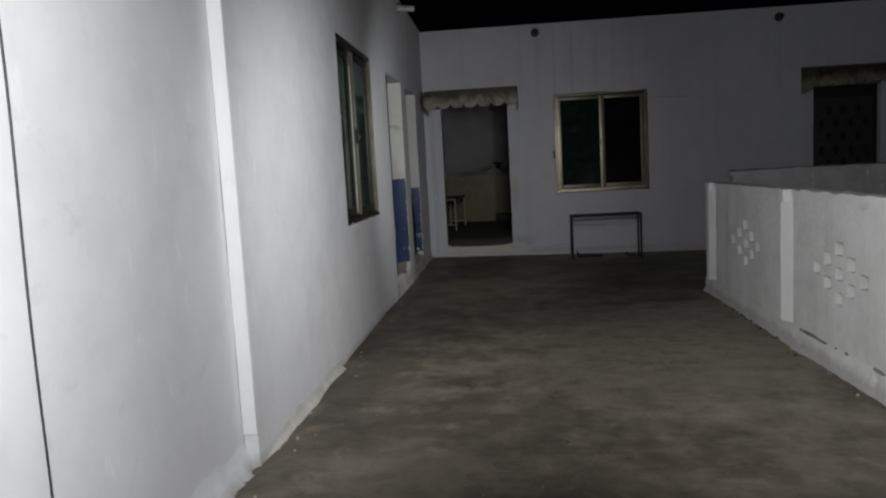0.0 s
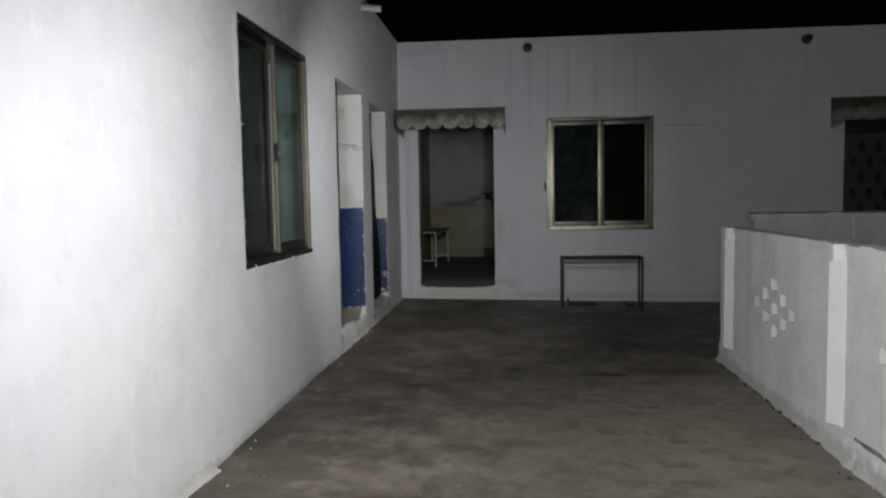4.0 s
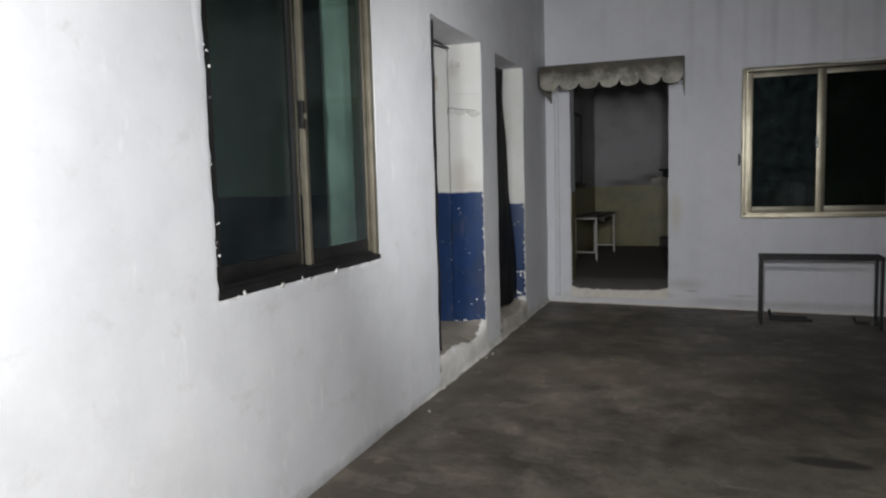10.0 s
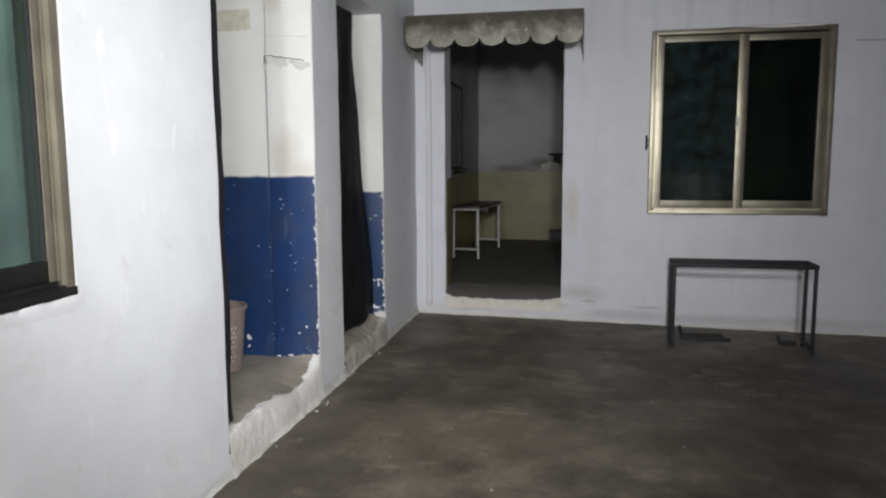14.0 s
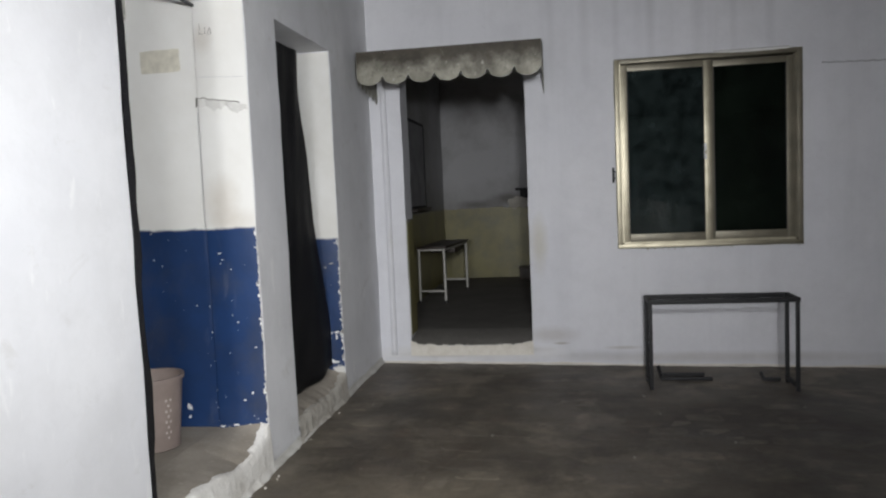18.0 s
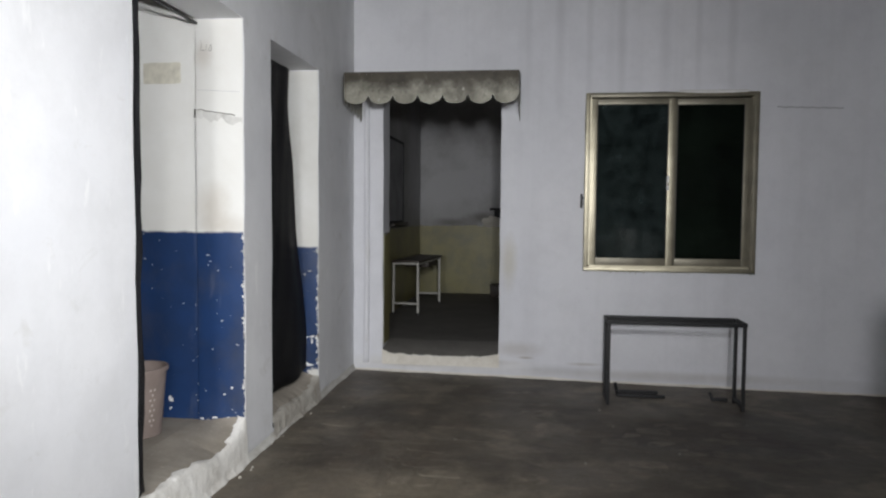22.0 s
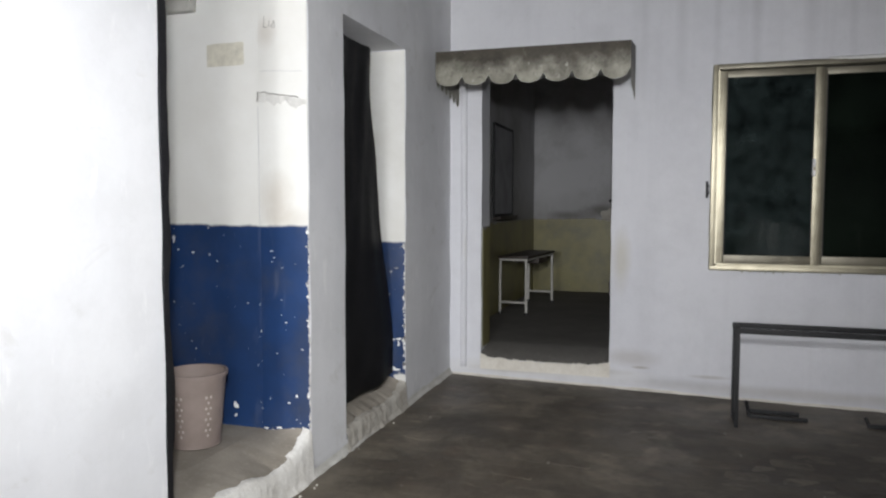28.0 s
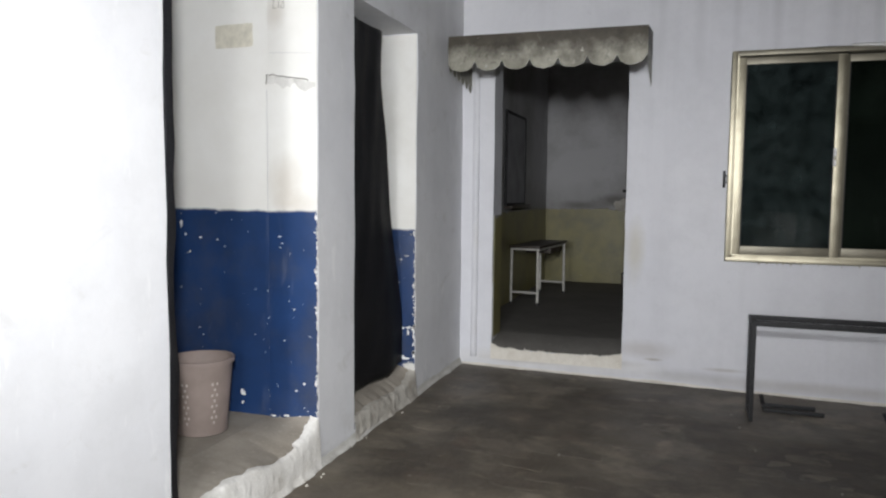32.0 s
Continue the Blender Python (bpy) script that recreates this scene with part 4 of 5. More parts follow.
def lip_mortar(door):
    """Mortar smeared over the broken lip of a doorstep and down its riser."""
    y0, y1 = door[0] - 0.006, door[1] - 0.004

    def profile(u, f):
        y = y0 + (y1 - y0) * u
        z = lip_height(door, y)
        lip = LEFT - 0.012 - 0.03 * math.exp((y - y1) / 0.05)
        w = max(0.002, 0.014 + 0.022 * f(7, 1) + 0.020 * f(19, 2) + 0.012 * f(44, 3))
        top = z + 0.008 + 0.006 * f(8, 4)
        foot = max(0.004, 0.010 + 0.020 * f(4, 5) + 0.007 * f(14, 6))
        wall = [(LEFT + 0.004 + 0.012 * (1 - k), y, z * k) for k in (0.86, 0.74, 0.62, 0.50, 0.38, 0.27)]
        return [(lip - w, y, top + 0.007), (lip - 0.3 * w, y, top + 0.006), (lip + 0.008, y, top), (LEFT - 0.003, y, z + 0.003), *wall, (LEFT + max(0.013, 0.6 * foot), y, 0.022), (LEFT + foot + 0.006, y, 0.006), (LEFT + foot + 0.008, y, -0.03)]
    return profile


ribbon("trim_doorstep_1", 190, lip_mortar(DOOR_1), M_FILLET, "ragged white mortar smeared over the lip of the doorstep", 0.0028)
ribbon("trim_doorstep_2", 260, lip_mortar(DOOR_2), M_STAINED, "ragged dirty mortar smeared over the lip of the farther doorstep", 0.006)


def sill_plaster(u, f):
    y = WIN_1[0] - 0.008 + (WIN_1[1] - WIN_1[0] + 0.016) * u
    top = WIN_1[2] + 0.012 + 0.016 * f(9, 1) + 0.014 * f(31, 2) + 0.007 * f(80, 3)
    out = LEFT + 0.0045
    return ((LEFT - 0.03, y, top - 0.003), (out - 0.004, y, top), (out, y, top - 0.005), (LEFT + 0.003, y, WIN_1[2] - 0.02), (LEFT - 0.002, y, WIN_1[2] - 0.06))


def side_plaster(u, f):
    z = WIN_1[2] - 0.01 + (WIN_1[3] - WIN_1[2] + 0.01) * u
    y = WIN_1[0] + 0.002 + 0.007 * f(11, 1) + 0.007 * f(37, 2)
    return ((LEFT - 0.03, y, z), (LEFT + 0.002, y, z), (LEFT + 0.004, y - 0.005, z), (LEFT + 0.002, y - 0.03, z), (LEFT - 0.003, y - 0.06, z))


def head_plaster(u, f):
    x = 1.28 + 0.50 * u
    low = WIN_2[3] - 0.004 - 0.010 * math.sin(math.pi * u) ** 0.5 + 0.004 * f(13, 1)
    return ((x, END - 0.021, low), (x, END - 0.023, low + 0.003), (x, END - 0.022, WIN_2[3] + 0.003 + 0.004 * f(9, 2)), (x, END - 0.002, WIN_2[3] + 0.012))


ribbon("trim_window_head", 60, head_plaster, M_BARE, "smear of white plaster over the head of the end window")
ribbon("trim_window_sill", 150, sill_plaster, M_WALL, "ragged white plaster overlapping the window's sill")
ribbon("trim_window_side", 110, side_plaster, M_WALL, "ragged white plaster edge beside the window")

# ---- black door curtains ----
curtain = empty("door_curtain", (-1.33, 9.3, 0.2), "plain black cloth curtain hanging loose in the doorway", "curtain", "black door curtains")


def blown(bm_rows=44, columns=34):
    """The curtain hung from the near half of the lintel, its free hem swung across the opening."""
    bm = bmesh.new()
    rows = []
    for j in range(bm_rows + 1):
        v = j / bm_rows
        z = 2.150 + (0.178 - 2.150) * v
        free = min(9.908, 9.590 + 0.02 * v + 0.42 * max(0.0, v - 0.12) ** 1.2)
        row = []
        for i in range(columns + 1):
            u = i / columns
            y = 9.06 + (free - 9.06) * u
            x = -1.300 + 0.030 * v + 0.007 * math.sin(u * 9 + 1.6 * v) * (0.3 + v) + 0.045 * v * noise.noise(Vector((u * 2.2, v * 2.6, 8.0))) + 0.012 * noise.noise(Vector((u * 5 + v * 3, v * 5.0, 4.0))) - 0.02 * u * math.sin(v * 3)
            row.append(bm.verts.new((x, y, z + 0.035 * v * u + 0.012 * v * noise.noise(Vector((u * 6, 1.0, 3.0))))))
        rows.append(row)
    for r, s in zip(rows, rows[1:]):
        for k in range(columns):
            bm.faces.new((r[k], r[k + 1], s[k + 1], s[k]))
    bmesh.ops.solidify(bm, geom=bm.faces[:], thickness=0.003)
    return bm


def under(parent, ob):
    ob.matrix_parent_inverse = parent.matrix_world.inverted()
    return ob


under(curtain, part("cloth", blown(), M_CURTAIN, curtain, "", 80))
under(curtain, part("curtain_cord", tube([(-1.315, 9.045, 2.158), (-1.315, 9.3, 2.152), (-1.315, 9.60, 2.152)], 0.005), M_CABLE, curtain))

curtain = empty("door_curtain", (-1.33, 7.68, 0.22), "black cloth curtain gathered tight against the jamb", "curtain", "black door curtains")
bm = bmesh.new()
rows = []
for j in range(61):
    v = j / 60
    z = 2.19 - 1.965 * v
    row = []
    for i in range(25):
        u = i / 24
        f = noise.noise(Vector((u * 4, v * 7, 5.0)))
        y = 7.708 + 0.012 * math.sin(u * 21 + 2 * f) + 0.010 * noise.noise(Vector((0.0, v * 16, 1.0))) * (0.3 + v) - 0.004
        row.append(bm.verts.new((-1.206 - 0.24 * u, y, z)))
    row.append(bm.verts.new((-1.45, 7.669, z)))
    row.insert(0, bm.verts.new((-1.206, 7.669, z)))
    rows.append(row)
for r, s in zip(rows, rows[1:]):
    for k in range(len(r) - 1):
        bm.faces.new((r[k], r[k + 1], s[k + 1], s[k]))
under(curtain, part("cloth", bm, M_CURTAIN, curtain, "", 80))
under(curtain, part("curtain_rod", tube([(-1.452, 7.668, 2.200), (-1.452, 8.68, 2.200)], 0.007), M_CABLE, curtain))

# ---- awnings ----


def awning(name, x0, x1, count, label, seed):
    """Sheet metal door hood: sloping top, hanging front cut in scallops, pointed side cheeks."""
    front, back, z0 = 10.317, END - 0.004, 2.262
    hood = empty(name, ((x0 + x1) / 2, back, z0), label, "awning", "door hoods")
    inv = hood.matrix_world.inverted()

    def sheet(points_list, part_name):
        bm = bmesh.new()
        for pts in points_list:
            bm.faces.new([bm.verts.new(p) for p in pts])
        bmesh.ops.remove_doubles(bm, verts=bm.verts, dist=0.0005)
        bmesh.ops.solidify(bm, geom=bm.faces[:], thickness=0.0025)
        ob = part(part_name, bm, M_AWNING, hood, "", 40)
        ob.matrix_parent_inverse = inv

    wob = lambda x, z: front + 0.010 * noise.noise(Vector((x * 3 + seed, z * 4, 0.0)))
    strips, n = [], 10
    w = (x1 - x0) / count
    for c in range(count):
        for i in range(n):
            a, b = x0 + w * (c + i / n), x0 + w * (c + (i + 1) / n)
            za, zb = [z0 - 0.165 - 0.060 * math.sqrt(max(0.0, 1 - (2 * k / n - 1) ** 2)) - 0.004 * noise.noise(Vector((c * 3.1 + seed, k, 0.0))) for k in (i, i + 1)]
            mids = [z0 - 0.08]
            strips.append([(a, wob(a, z0), z0), (b, wob(b, z0), z0), (b, wob(b, mids[0]) - 0.006, mids[0]), (a, wob(a, mids[0]) - 0.006, mids[0])])
            strips.append([(a, wob(a, mids[0]) - 0.006, mids[0]), (b, wob(b, mids[0]) - 0.006, mids[0]), (b, wob(b, zb) + 0.004, zb), (a, wob(a, za) + 0.004, za)])
    sheet(strips, "scalloped_front")
    sheet([[(x0 + (x1 - x0) * i / 12, wob(x0 + (x1 - x0) * i / 12, z0), z0 + 0.001), (x0 + (x1 - x0) * (i + 1) / 12, wob(x0 + (x1 - x0) * (i + 1) / 12, z0), z0 + 0.001),
            (x0 + (x1 - x0) * (i + 1) / 12, back, z0 + 0.075), (x0 + (x1 - x0) * i / 12, back, z0 + 0.075)] for i in range(12)], "top_sheet")
    for x in (x0, x1):
        teeth, m = [], 6
        top = lambda y: z0 + 0.075 * (y - front) / (back - front)
        for i in range(6 * m):
            ya, yb = front + (back - front) * i / (6 * m), front + (back - front) * (i + 1) / (6 * m)
            za, zb = [z0 - 0.150 - 0.085 * k / (6 * m) - 0.062 * math.sin(math.pi * (k % m) / m) ** 0.7 for k in (i, i + 1)]
            teeth.append([(x, ya, top(ya)), (x, yb, top(yb)), (x, yb, zb), (x, ya, za)])
        sheet(teeth, "side_cheek")
    ob = part("angle_bar", boxed(x0, x1, back - 0.03, back, z0 + 0.045, z0 + 0.070, 0.002), M_BLACK_STEEL, hood)
    ob.matrix_parent_inverse = inv
    return hood


awning("door_awning", -1.145, 0.100, 7, "weathered grey sheet metal awning with a scalloped edge", 0.0)
awning("door_awning", 3.886, 5.18, 7, "dark weathered sheet metal awning over the far door", 30.0)

# ---- far door with a pierced steel leaf ----
door = empty("door_2", ((DOOR_R[0] + DOOR_R[1]) / 2, END + 0.10, DOOR_R[2]), "closed dark steel door with a lozenge pattern", "door", "", "structure")
wdr = DOOR_R[1] - DOOR_R[0]
part("leaf", boxed(-wdr / 2 + 0.03, wdr / 2 - 0.03, 0, 0.035, 0.02, 1.80, 0.004), M_GREY_PAINT, door)
for x in (-wdr / 2, wdr / 2 - 0.04):
    part("door_frame", boxed(x, x + 0.04, -0.02, 0.06, 0, 1.955, 0.003), M_BLACK_STEEL, door)
part("door_frame", boxed(-wdr / 2 + 0.04, wdr / 2 - 0.04, -0.02, 0.06, 1.80, 1.955, 0.003), M_BLACK_STEEL, door)
for r in range(9):
    for c in range(4 if r % 2 else 3):
        cx = (c - (1.5 if r % 2 else 1.0)) * 0.19
        z = 0.20 + r * 0.18
        bm = bmesh.new()
        pts = [(cx, z - 0.075), (cx + 0.034, z - 0.02), (cx + 0.034, z + 0.02), (cx, z + 0.075), (cx - 0.034, z + 0.02), (cx - 0.034, z - 0.02)]
        f0 = [bm.verts.new((x, -0.010, h)) for x, h in pts]
        f1 = [bm.verts.new((x, 0.001, h)) for x, h in pts]
        bm.faces.new(f0)
        for i in range(6):
            bm.faces.new((f0[i], f0[(i + 1) % 6], f1[(i + 1) % 6], f1[i]))
        part("lozenge", bm, M_BLACK_STEEL, door)
part("handle", tube([(wdr / 2 - 0.12, -0.002, 0.98), (wdr / 2 - 0.12, -0.04, 0.99), (wdr / 2 - 0.12, -0.04, 1.10), (wdr / 2 - 0.12, -0.002, 1.11)], 0.008), M_BLACK_STEEL, door)

# ---- bench in the end room ----
bench = empty("bench", pose(-1.088, 12.56, 0.204, 0, 0, -5.5), "low bench with a dark board on white tube legs", "bench")


def local_bar(name, points, radius, material, parent, label=""):
    return part(name, tube(points, radius), material, parent, label)


part("seat", boxed(-0.148, 0.150, -0.02, 1.02, 0.538, 0.562, 0.005), M_BENCH_TOP, bench, "dark worn seat board")
part("apron", boxed(-0.13, 0.13, 0.45, 0.80, 0.46, 0.536, 0.004), M_BENCH_TOP, bench)
for y in (0.0, 0.98):
    for x in (-0.128, 0.128):
        leg = local_bar("leg", [(x * 1.03, y, 0.0), (x, y, 0.535)], 0.013, M_WHITE_STEEL, bench)
        part("rubber_foot", tube([(x * 1.03, y, -0.002), (x * 1.03, y, 0.02)], 0.016), M_RUBBER, leg)
    local_bar("stretcher", [(-0.130, y, 0.115), (0.130, y, 0.115)], 0.011, M_WHITE_STEEL, bench)
    local_bar("top_bar", [(-0.128, y, 0.528), (0.128, y, 0.528)], 0.011, M_WHITE_STEEL, bench)
for x in (-0.128, 0.128):
    local_bar("side_bar", [(x, 0.0, 0.525), (x, 0.98, 0.525)], 0.010, M_WHITE_STEEL, bench)

# ---- black frame by the end wall ----
rack = empty("table_frame", (1.182, 10.31, ground(1.182, 10.31)), "empty black steel table frame standing by the wall", "table frame")
for y in (-0.10, 0.115):
    for x in (-0.443, 0.443):
        part("leg", boxed(x - 0.011, x + 0.011, y - 0.011, y + 0.011, -0.006, 0.560, 0.002), M_BLACK_STEEL, rack)
    part("rail", boxed(-0.4575, 0.4575, y - 0.0145, y + 0.0145, 0.5605, 0.589, 0.002), M_BLACK_STEEL, rack)
for x in (-0.443, 0.443):
    part("cross_rail", boxed(x - 0.0145, x + 0.0145, -0.085, 0.100, 0.561, 0.588, 0.002), M_BLACK_STEEL, rack)
    part("foot_bar", boxed(x - 0.012, x + 0.012, -0.085, 0.100, 0.018, 0.040, 0.002), M_BLACK_STEEL, rack)


scrap = empty("scrap_bracket", (1.0, 10.50, ground(1.0, 10.50)), "black steel offcut lying on the yard floor", "scrap metal")
part("bar", boxed(-0.17, 0.16, -0.06, -0.035, 0.0, 0.022, 0.002), M_BLACK_STEEL, scrap)
part("bar", boxed(-0.15, 0.13, 0.06, 0.085, 0.0, 0.022, 0.002), M_BLACK_STEEL, scrap)
part("bar", boxed(-0.172, -0.148, -0.034, 0.06, 0.0, 0.022, 0.002), M_BLACK_STEEL, scrap)
part("upright", tube([(-0.16, 0.07, 0.01), (-0.175, 0.06, 0.075)], 0.012), M_BLACK_STEEL, scrap)
scrap = empty("scrap_bracket", (1.53, 10.46, ground(1.53, 10.46)), "short black steel offcut lying by the wall", "scrap metal")
part("bar", boxed(-0.05, 0.06, -0.012, 0.012, 0.0, 0.024, 0.002), M_BLACK_STEEL, scrap)
part("upright", tube([(-0.04, 0.0, 0.01), (-0.06, 0.01, 0.06)], 0.011), M_BLACK_STEEL, scrap)

# ---- waste bucket ----
bucket = empty("waste_bucket", (-1.635, 8.40, 0.212), "dusty pink plastic bucket pierced with small holes", "bucket")


def pierced_cell(i, k):
    """Whether a cell of the bucket's wall is a hole: upright bands of three staggered columns."""
    return 4 <= k <= 18 and i % 12 in (5, 6, 7) and k % 4 == (0 if i % 12 == 6 else 2)


def bucket_shell():
    """A tapered open shell with a pierced band of square holes."""
    bm = bmesh.new()
    sides, levels = 72, 26
    hgt, r0, r1 = 0.315, 0.104, 0.132

    def ring(k, inset):
        z = hgt * k / levels
        r = r0 + (r1 - r0) * k / levels - inset
        return [bm.verts.new((r * math.cos(2 * math.pi * i / sides), r * math.sin(2 * math.pi * i / sides), z + (0.004 if inset and k == 0 else 0))) for i in range(sides)]

    outer, inner = [ring(k, 0.0) for k in range(levels + 1)], [ring(k, 0.0025) for k in range(levels + 1)]
    hole = pierced_cell
    for k in range(levels):
        for i in range(sides):
            j = (i + 1) % sides
            if hole(i, k):
                ro, ri = (outer[k][i], outer[k][j], outer[k + 1][j], outer[k + 1][i]), (inner[k][i], inner[k][j], inner[k + 1][j], inner[k + 1][i])
                for a in range(4):
                    bm.faces.new((ro[a], ro[(a + 1) % 4], ri[(a + 1) % 4], ri[a]))
                continue
            bm.faces.new((outer[k][i], outer[k][j], outer[k + 1][j], outer[k + 1][i]))
            bm.faces.new((inner[k][i], inner[k][j], inner[k + 1][j], inner[k + 1][i]))
    bm.faces.new(outer[0])
    bm.faces.new(inner[0])
    return bm


def ring_band(r_in, r_out, z0, z1, sides=48):
    bm = bmesh.new()
    rows = [[bm.verts.new((r * math.cos(2 * math.pi * i / sides), r * math.sin(2 * math.pi * i / sides), z)) for i in range(sides)] for r, z in ((r_in, z0), (r_out, z0), (r_out, z1), (r_in, z1))]
    for k in range(4):
        for i in range(sides):
            j = (i + 1) % sides
            bm.faces.new((rows[k][i], rows[k][j], rows[(k + 1) % 4][j], rows[(k + 1) % 4][i]))
    return bm


part("shell", bucket_shell(), M_BUCKET, bucket)
# Pale squares fill the holes: the lit inside seen through them, as colour.
bm = bmesh.new()
for i in range(72):
    for k in range(26):
        if pierced_cell(i, k):
            q = []
            for di, dk in ((0.04, 0.04), (0.96, 0.04), (0.96, 0.96), (0.04, 0.96)):
                r, a, z = 0.104 + 0.028 * (k + dk) / 26 - 0.0012, 2 * math.pi * (i + di) / 72, 0.315 * (k + dk) / 26
                q.append(bm.verts.new((r * math.cos(a), r * math.sin(a), z)))
            bm.faces.new(q)
tagged(part("hole_fills", bm, M_HOLE_LIT, bucket, "pale squares in the holes, coloured as the lit inside"), kind="stuff")
part("rim", ring_band(0.128, 0.140, 0.304, 0.322), M_BUCKET, bucket)
part("base_ring", ring_band(0.098, 0.107, 0.0, 0.012), M_BUCKET, bucket)

# ---- pipes, cable and small fittings ----


def spout(x, z, label):
    """A short drain pipe end standing out of the wall head."""
    ob = empty("drain_spout", (x, END, z), label, "drain pipe", "roof drain spouts")
    bm = ring_band(0.026, 0.036, 0.0, 0.10, 20)
    bmesh.ops.rotate(bm, verts=bm.verts, matrix=Matrix.Rotation(radians(90), 3, "X"))
    part("pipe", bm, M_OUTLET, ob)
    # Black disc paints the unlit inside of the pipe.
    part("dark_mouth", tube([(0, -0.085, 0), (0, -0.09, 0)], 0.0275, 16), M_RUBBER, ob)
    bm = ring_band(0.036, 0.058, -0.004, 0.012, 20)
    bmesh.ops.rotate(bm, verts=bm.verts, matrix=Matrix.Rotation(radians(90), 3, "X"))
    part("mortar_collar", bm, M_OUTLET, ob)


spout(0.378, 3.035, "dark round drain pipe end high on the wall")
spout(3.60, 3.015, "dark round drain pipe end high on the wall")
ob = empty("drain_pipe", (LEFT, 8.70, 3.02), "short pale plastic drain pipe jutting from the wall head", "drain pipe")
part("pipe", tube([(-0.05, 0, 0.012), (0.19, 0.06, -0.004)], 0.032, 16), M_PVC, ob)
part("collar", tube([(0.0, 0.0, 0.010), (0.02, 0.005, 0.008)], 0.043, 16), M_STAINED, ob)

pts = [(LEFT - 0.062 + 0.006, 2.245 + 0.018 * math.sin(z * 1.1) + 0.006 * math.sin(z * 5.0), z) for z in [0.02 + 0.1 * i for i in range(32)]]
ob = empty("wall_cable", (LEFT - 0.056, 2.245, 0.02), "thin black cable hanging down the white wall", "cable")
under(ob, part("cable", tube(pts, 0.0033), M_CABLE, ob))
ob = empty("wall_conduit", (-1.105, END, 0.06), "white painted pipe run up beside the doorway", "conduit")
part("pipe", tube([(0, -0.004, 0.0), (0.003, -0.004, 1.0), (0, -0.004, 2.12)], 0.024, 14), M_END, ob)
ob = empty("window_stay", (0.578, END, 1.36), "small rusty steel hook beside the window", "hook")
part("plate", boxed(-0.008, 0.008, -0.008, 0.0, -0.05, 0.06, 0.002), M_BLACK_STEEL, ob)
part("hook", tube([(0.0, -0.006, 0.04), (0.012, -0.022, 0.03), (0.012, -0.020, -0.02), (0.0, -0.006, -0.03)], 0.004), M_BLACK_STEEL, ob)

ob = empty("tape_patch", (-1.645, 8.683, 1.96), "yellowed strip of old tape on the wall", "tape")
bm = boxed(-0.098, 0.098, -0.0015, 0.0, -0.052, 0.052)
bmesh.ops.subdivide_edges(bm, edges=bm.edges[:], cuts=6)
for v in bm.verts:
    v.co += Vector((0.006 * noise.noise(v.co * 40), -0.002 * abs(noise.noise(v.co * 22)), 0.005 * noise.noise(v.co * 30 + Vector((5, 0, 0)))))
part("strip", bm, M_TAPE, ob)
ob = empty("junction_box", (-1.90, 8.688, 2.20), "grey plastic cable box high on the wall", "junction box")
part("body", boxed(-0.10, 0.10, -0.05, 0.0, -0.035, 0.06, 0.008), M_SWITCH, ob)
part("cover", boxed(-0.092, 0.092, -0.056, -0.05, -0.028, 0.052, 0.003), M_SWITCH, ob)

# peeled band of plaster on the doorway's cheek
bm = bmesh.new()
rows = []
for i in range(61):
    x = LEFT_IN + 0.006 + 0.234 * i / 60
    f = lambda s, k: noise.noise(Vector((x * s, k, 9.0)))
    sag = 0.15 * (x - LEFT_IN)
    hi = 1.774 - sag + 0.004 * f(15, 3)
    lo = min(hi - 0.012, 1.738 - sag + 0.034 * f(20, 1) + 0.014 * f(48, 2))
    y = DOOR_1[1] - 0.0065
    rows.append([bm.verts.new(p) for p in ((x, y, lo), (x, y - 0.004, lo + 0.001), (x, y - 0.014 + 0.004 * f(30, 5), hi - 0.002), (x, y, hi - 0.006))])
for r, s in zip(rows, rows[1:]):
    for k in range(3):
        bm.faces.new((r[k], s[k], s[k + 1], r[k + 1]))
bm.faces.new(rows[0])
bm.faces.new(rows[-1])
bmesh.ops.recalc_face_normals(bm, faces=bm.faces)
setting("trim_peeling_plaster", bm, M_FLAKE, "curled band of peeling white plaster on the doorway's cheek", "plaster", 25)
# Dark bar for the crack and the shaded gap behind the lifted flap.
pts = [(LEFT_IN - 0.004 + 0.21 * i / 24, DOOR_1[1] - 0.010, 1.778 - 0.15 * 0.21 * i / 24 + 0.006 * noise.noise(Vector((i * 0.35, 0, 9)))) for i in range(25)]
pts = [(LEFT_IN - 0.006, DOOR_1[1] - 0.010, 1.735), (LEFT_IN - 0.003, DOOR_1[1] - 0.010, 1.760)] + pts
setting("trim_plaster_crack", tube(pts, 0.0026, 5), M_MORTAR, "thin dark line for the crack and shaded gap above the peeling plaster", "crack")


def chip(bm, rnd, cx, cz, w, h, y, proud=0.0022, sides=9):
    """A bare spot where the paint has come off, with a torn outline."""
    pts = []
    for k in range(sides):
        a, r = 2 * math.pi * k / sides, rnd.uniform(0.30, 1.05)
        pts.append((min(cx + w * r * math.cos(a), LEFT + 0.001), cz + h * r * math.sin(a)))
    f0 = [bm.verts.new((x, y - proud, z)) for x, z in pts]
    f1 = [bm.verts.new((x, y + 0.001, z)) for x, z in pts]
    bm.faces.new(f0)
    for k in range(sides):
        bm.faces.new((f0[k], f0[(k + 1) % sides], f1[(k + 1) % sides], f1[k]))


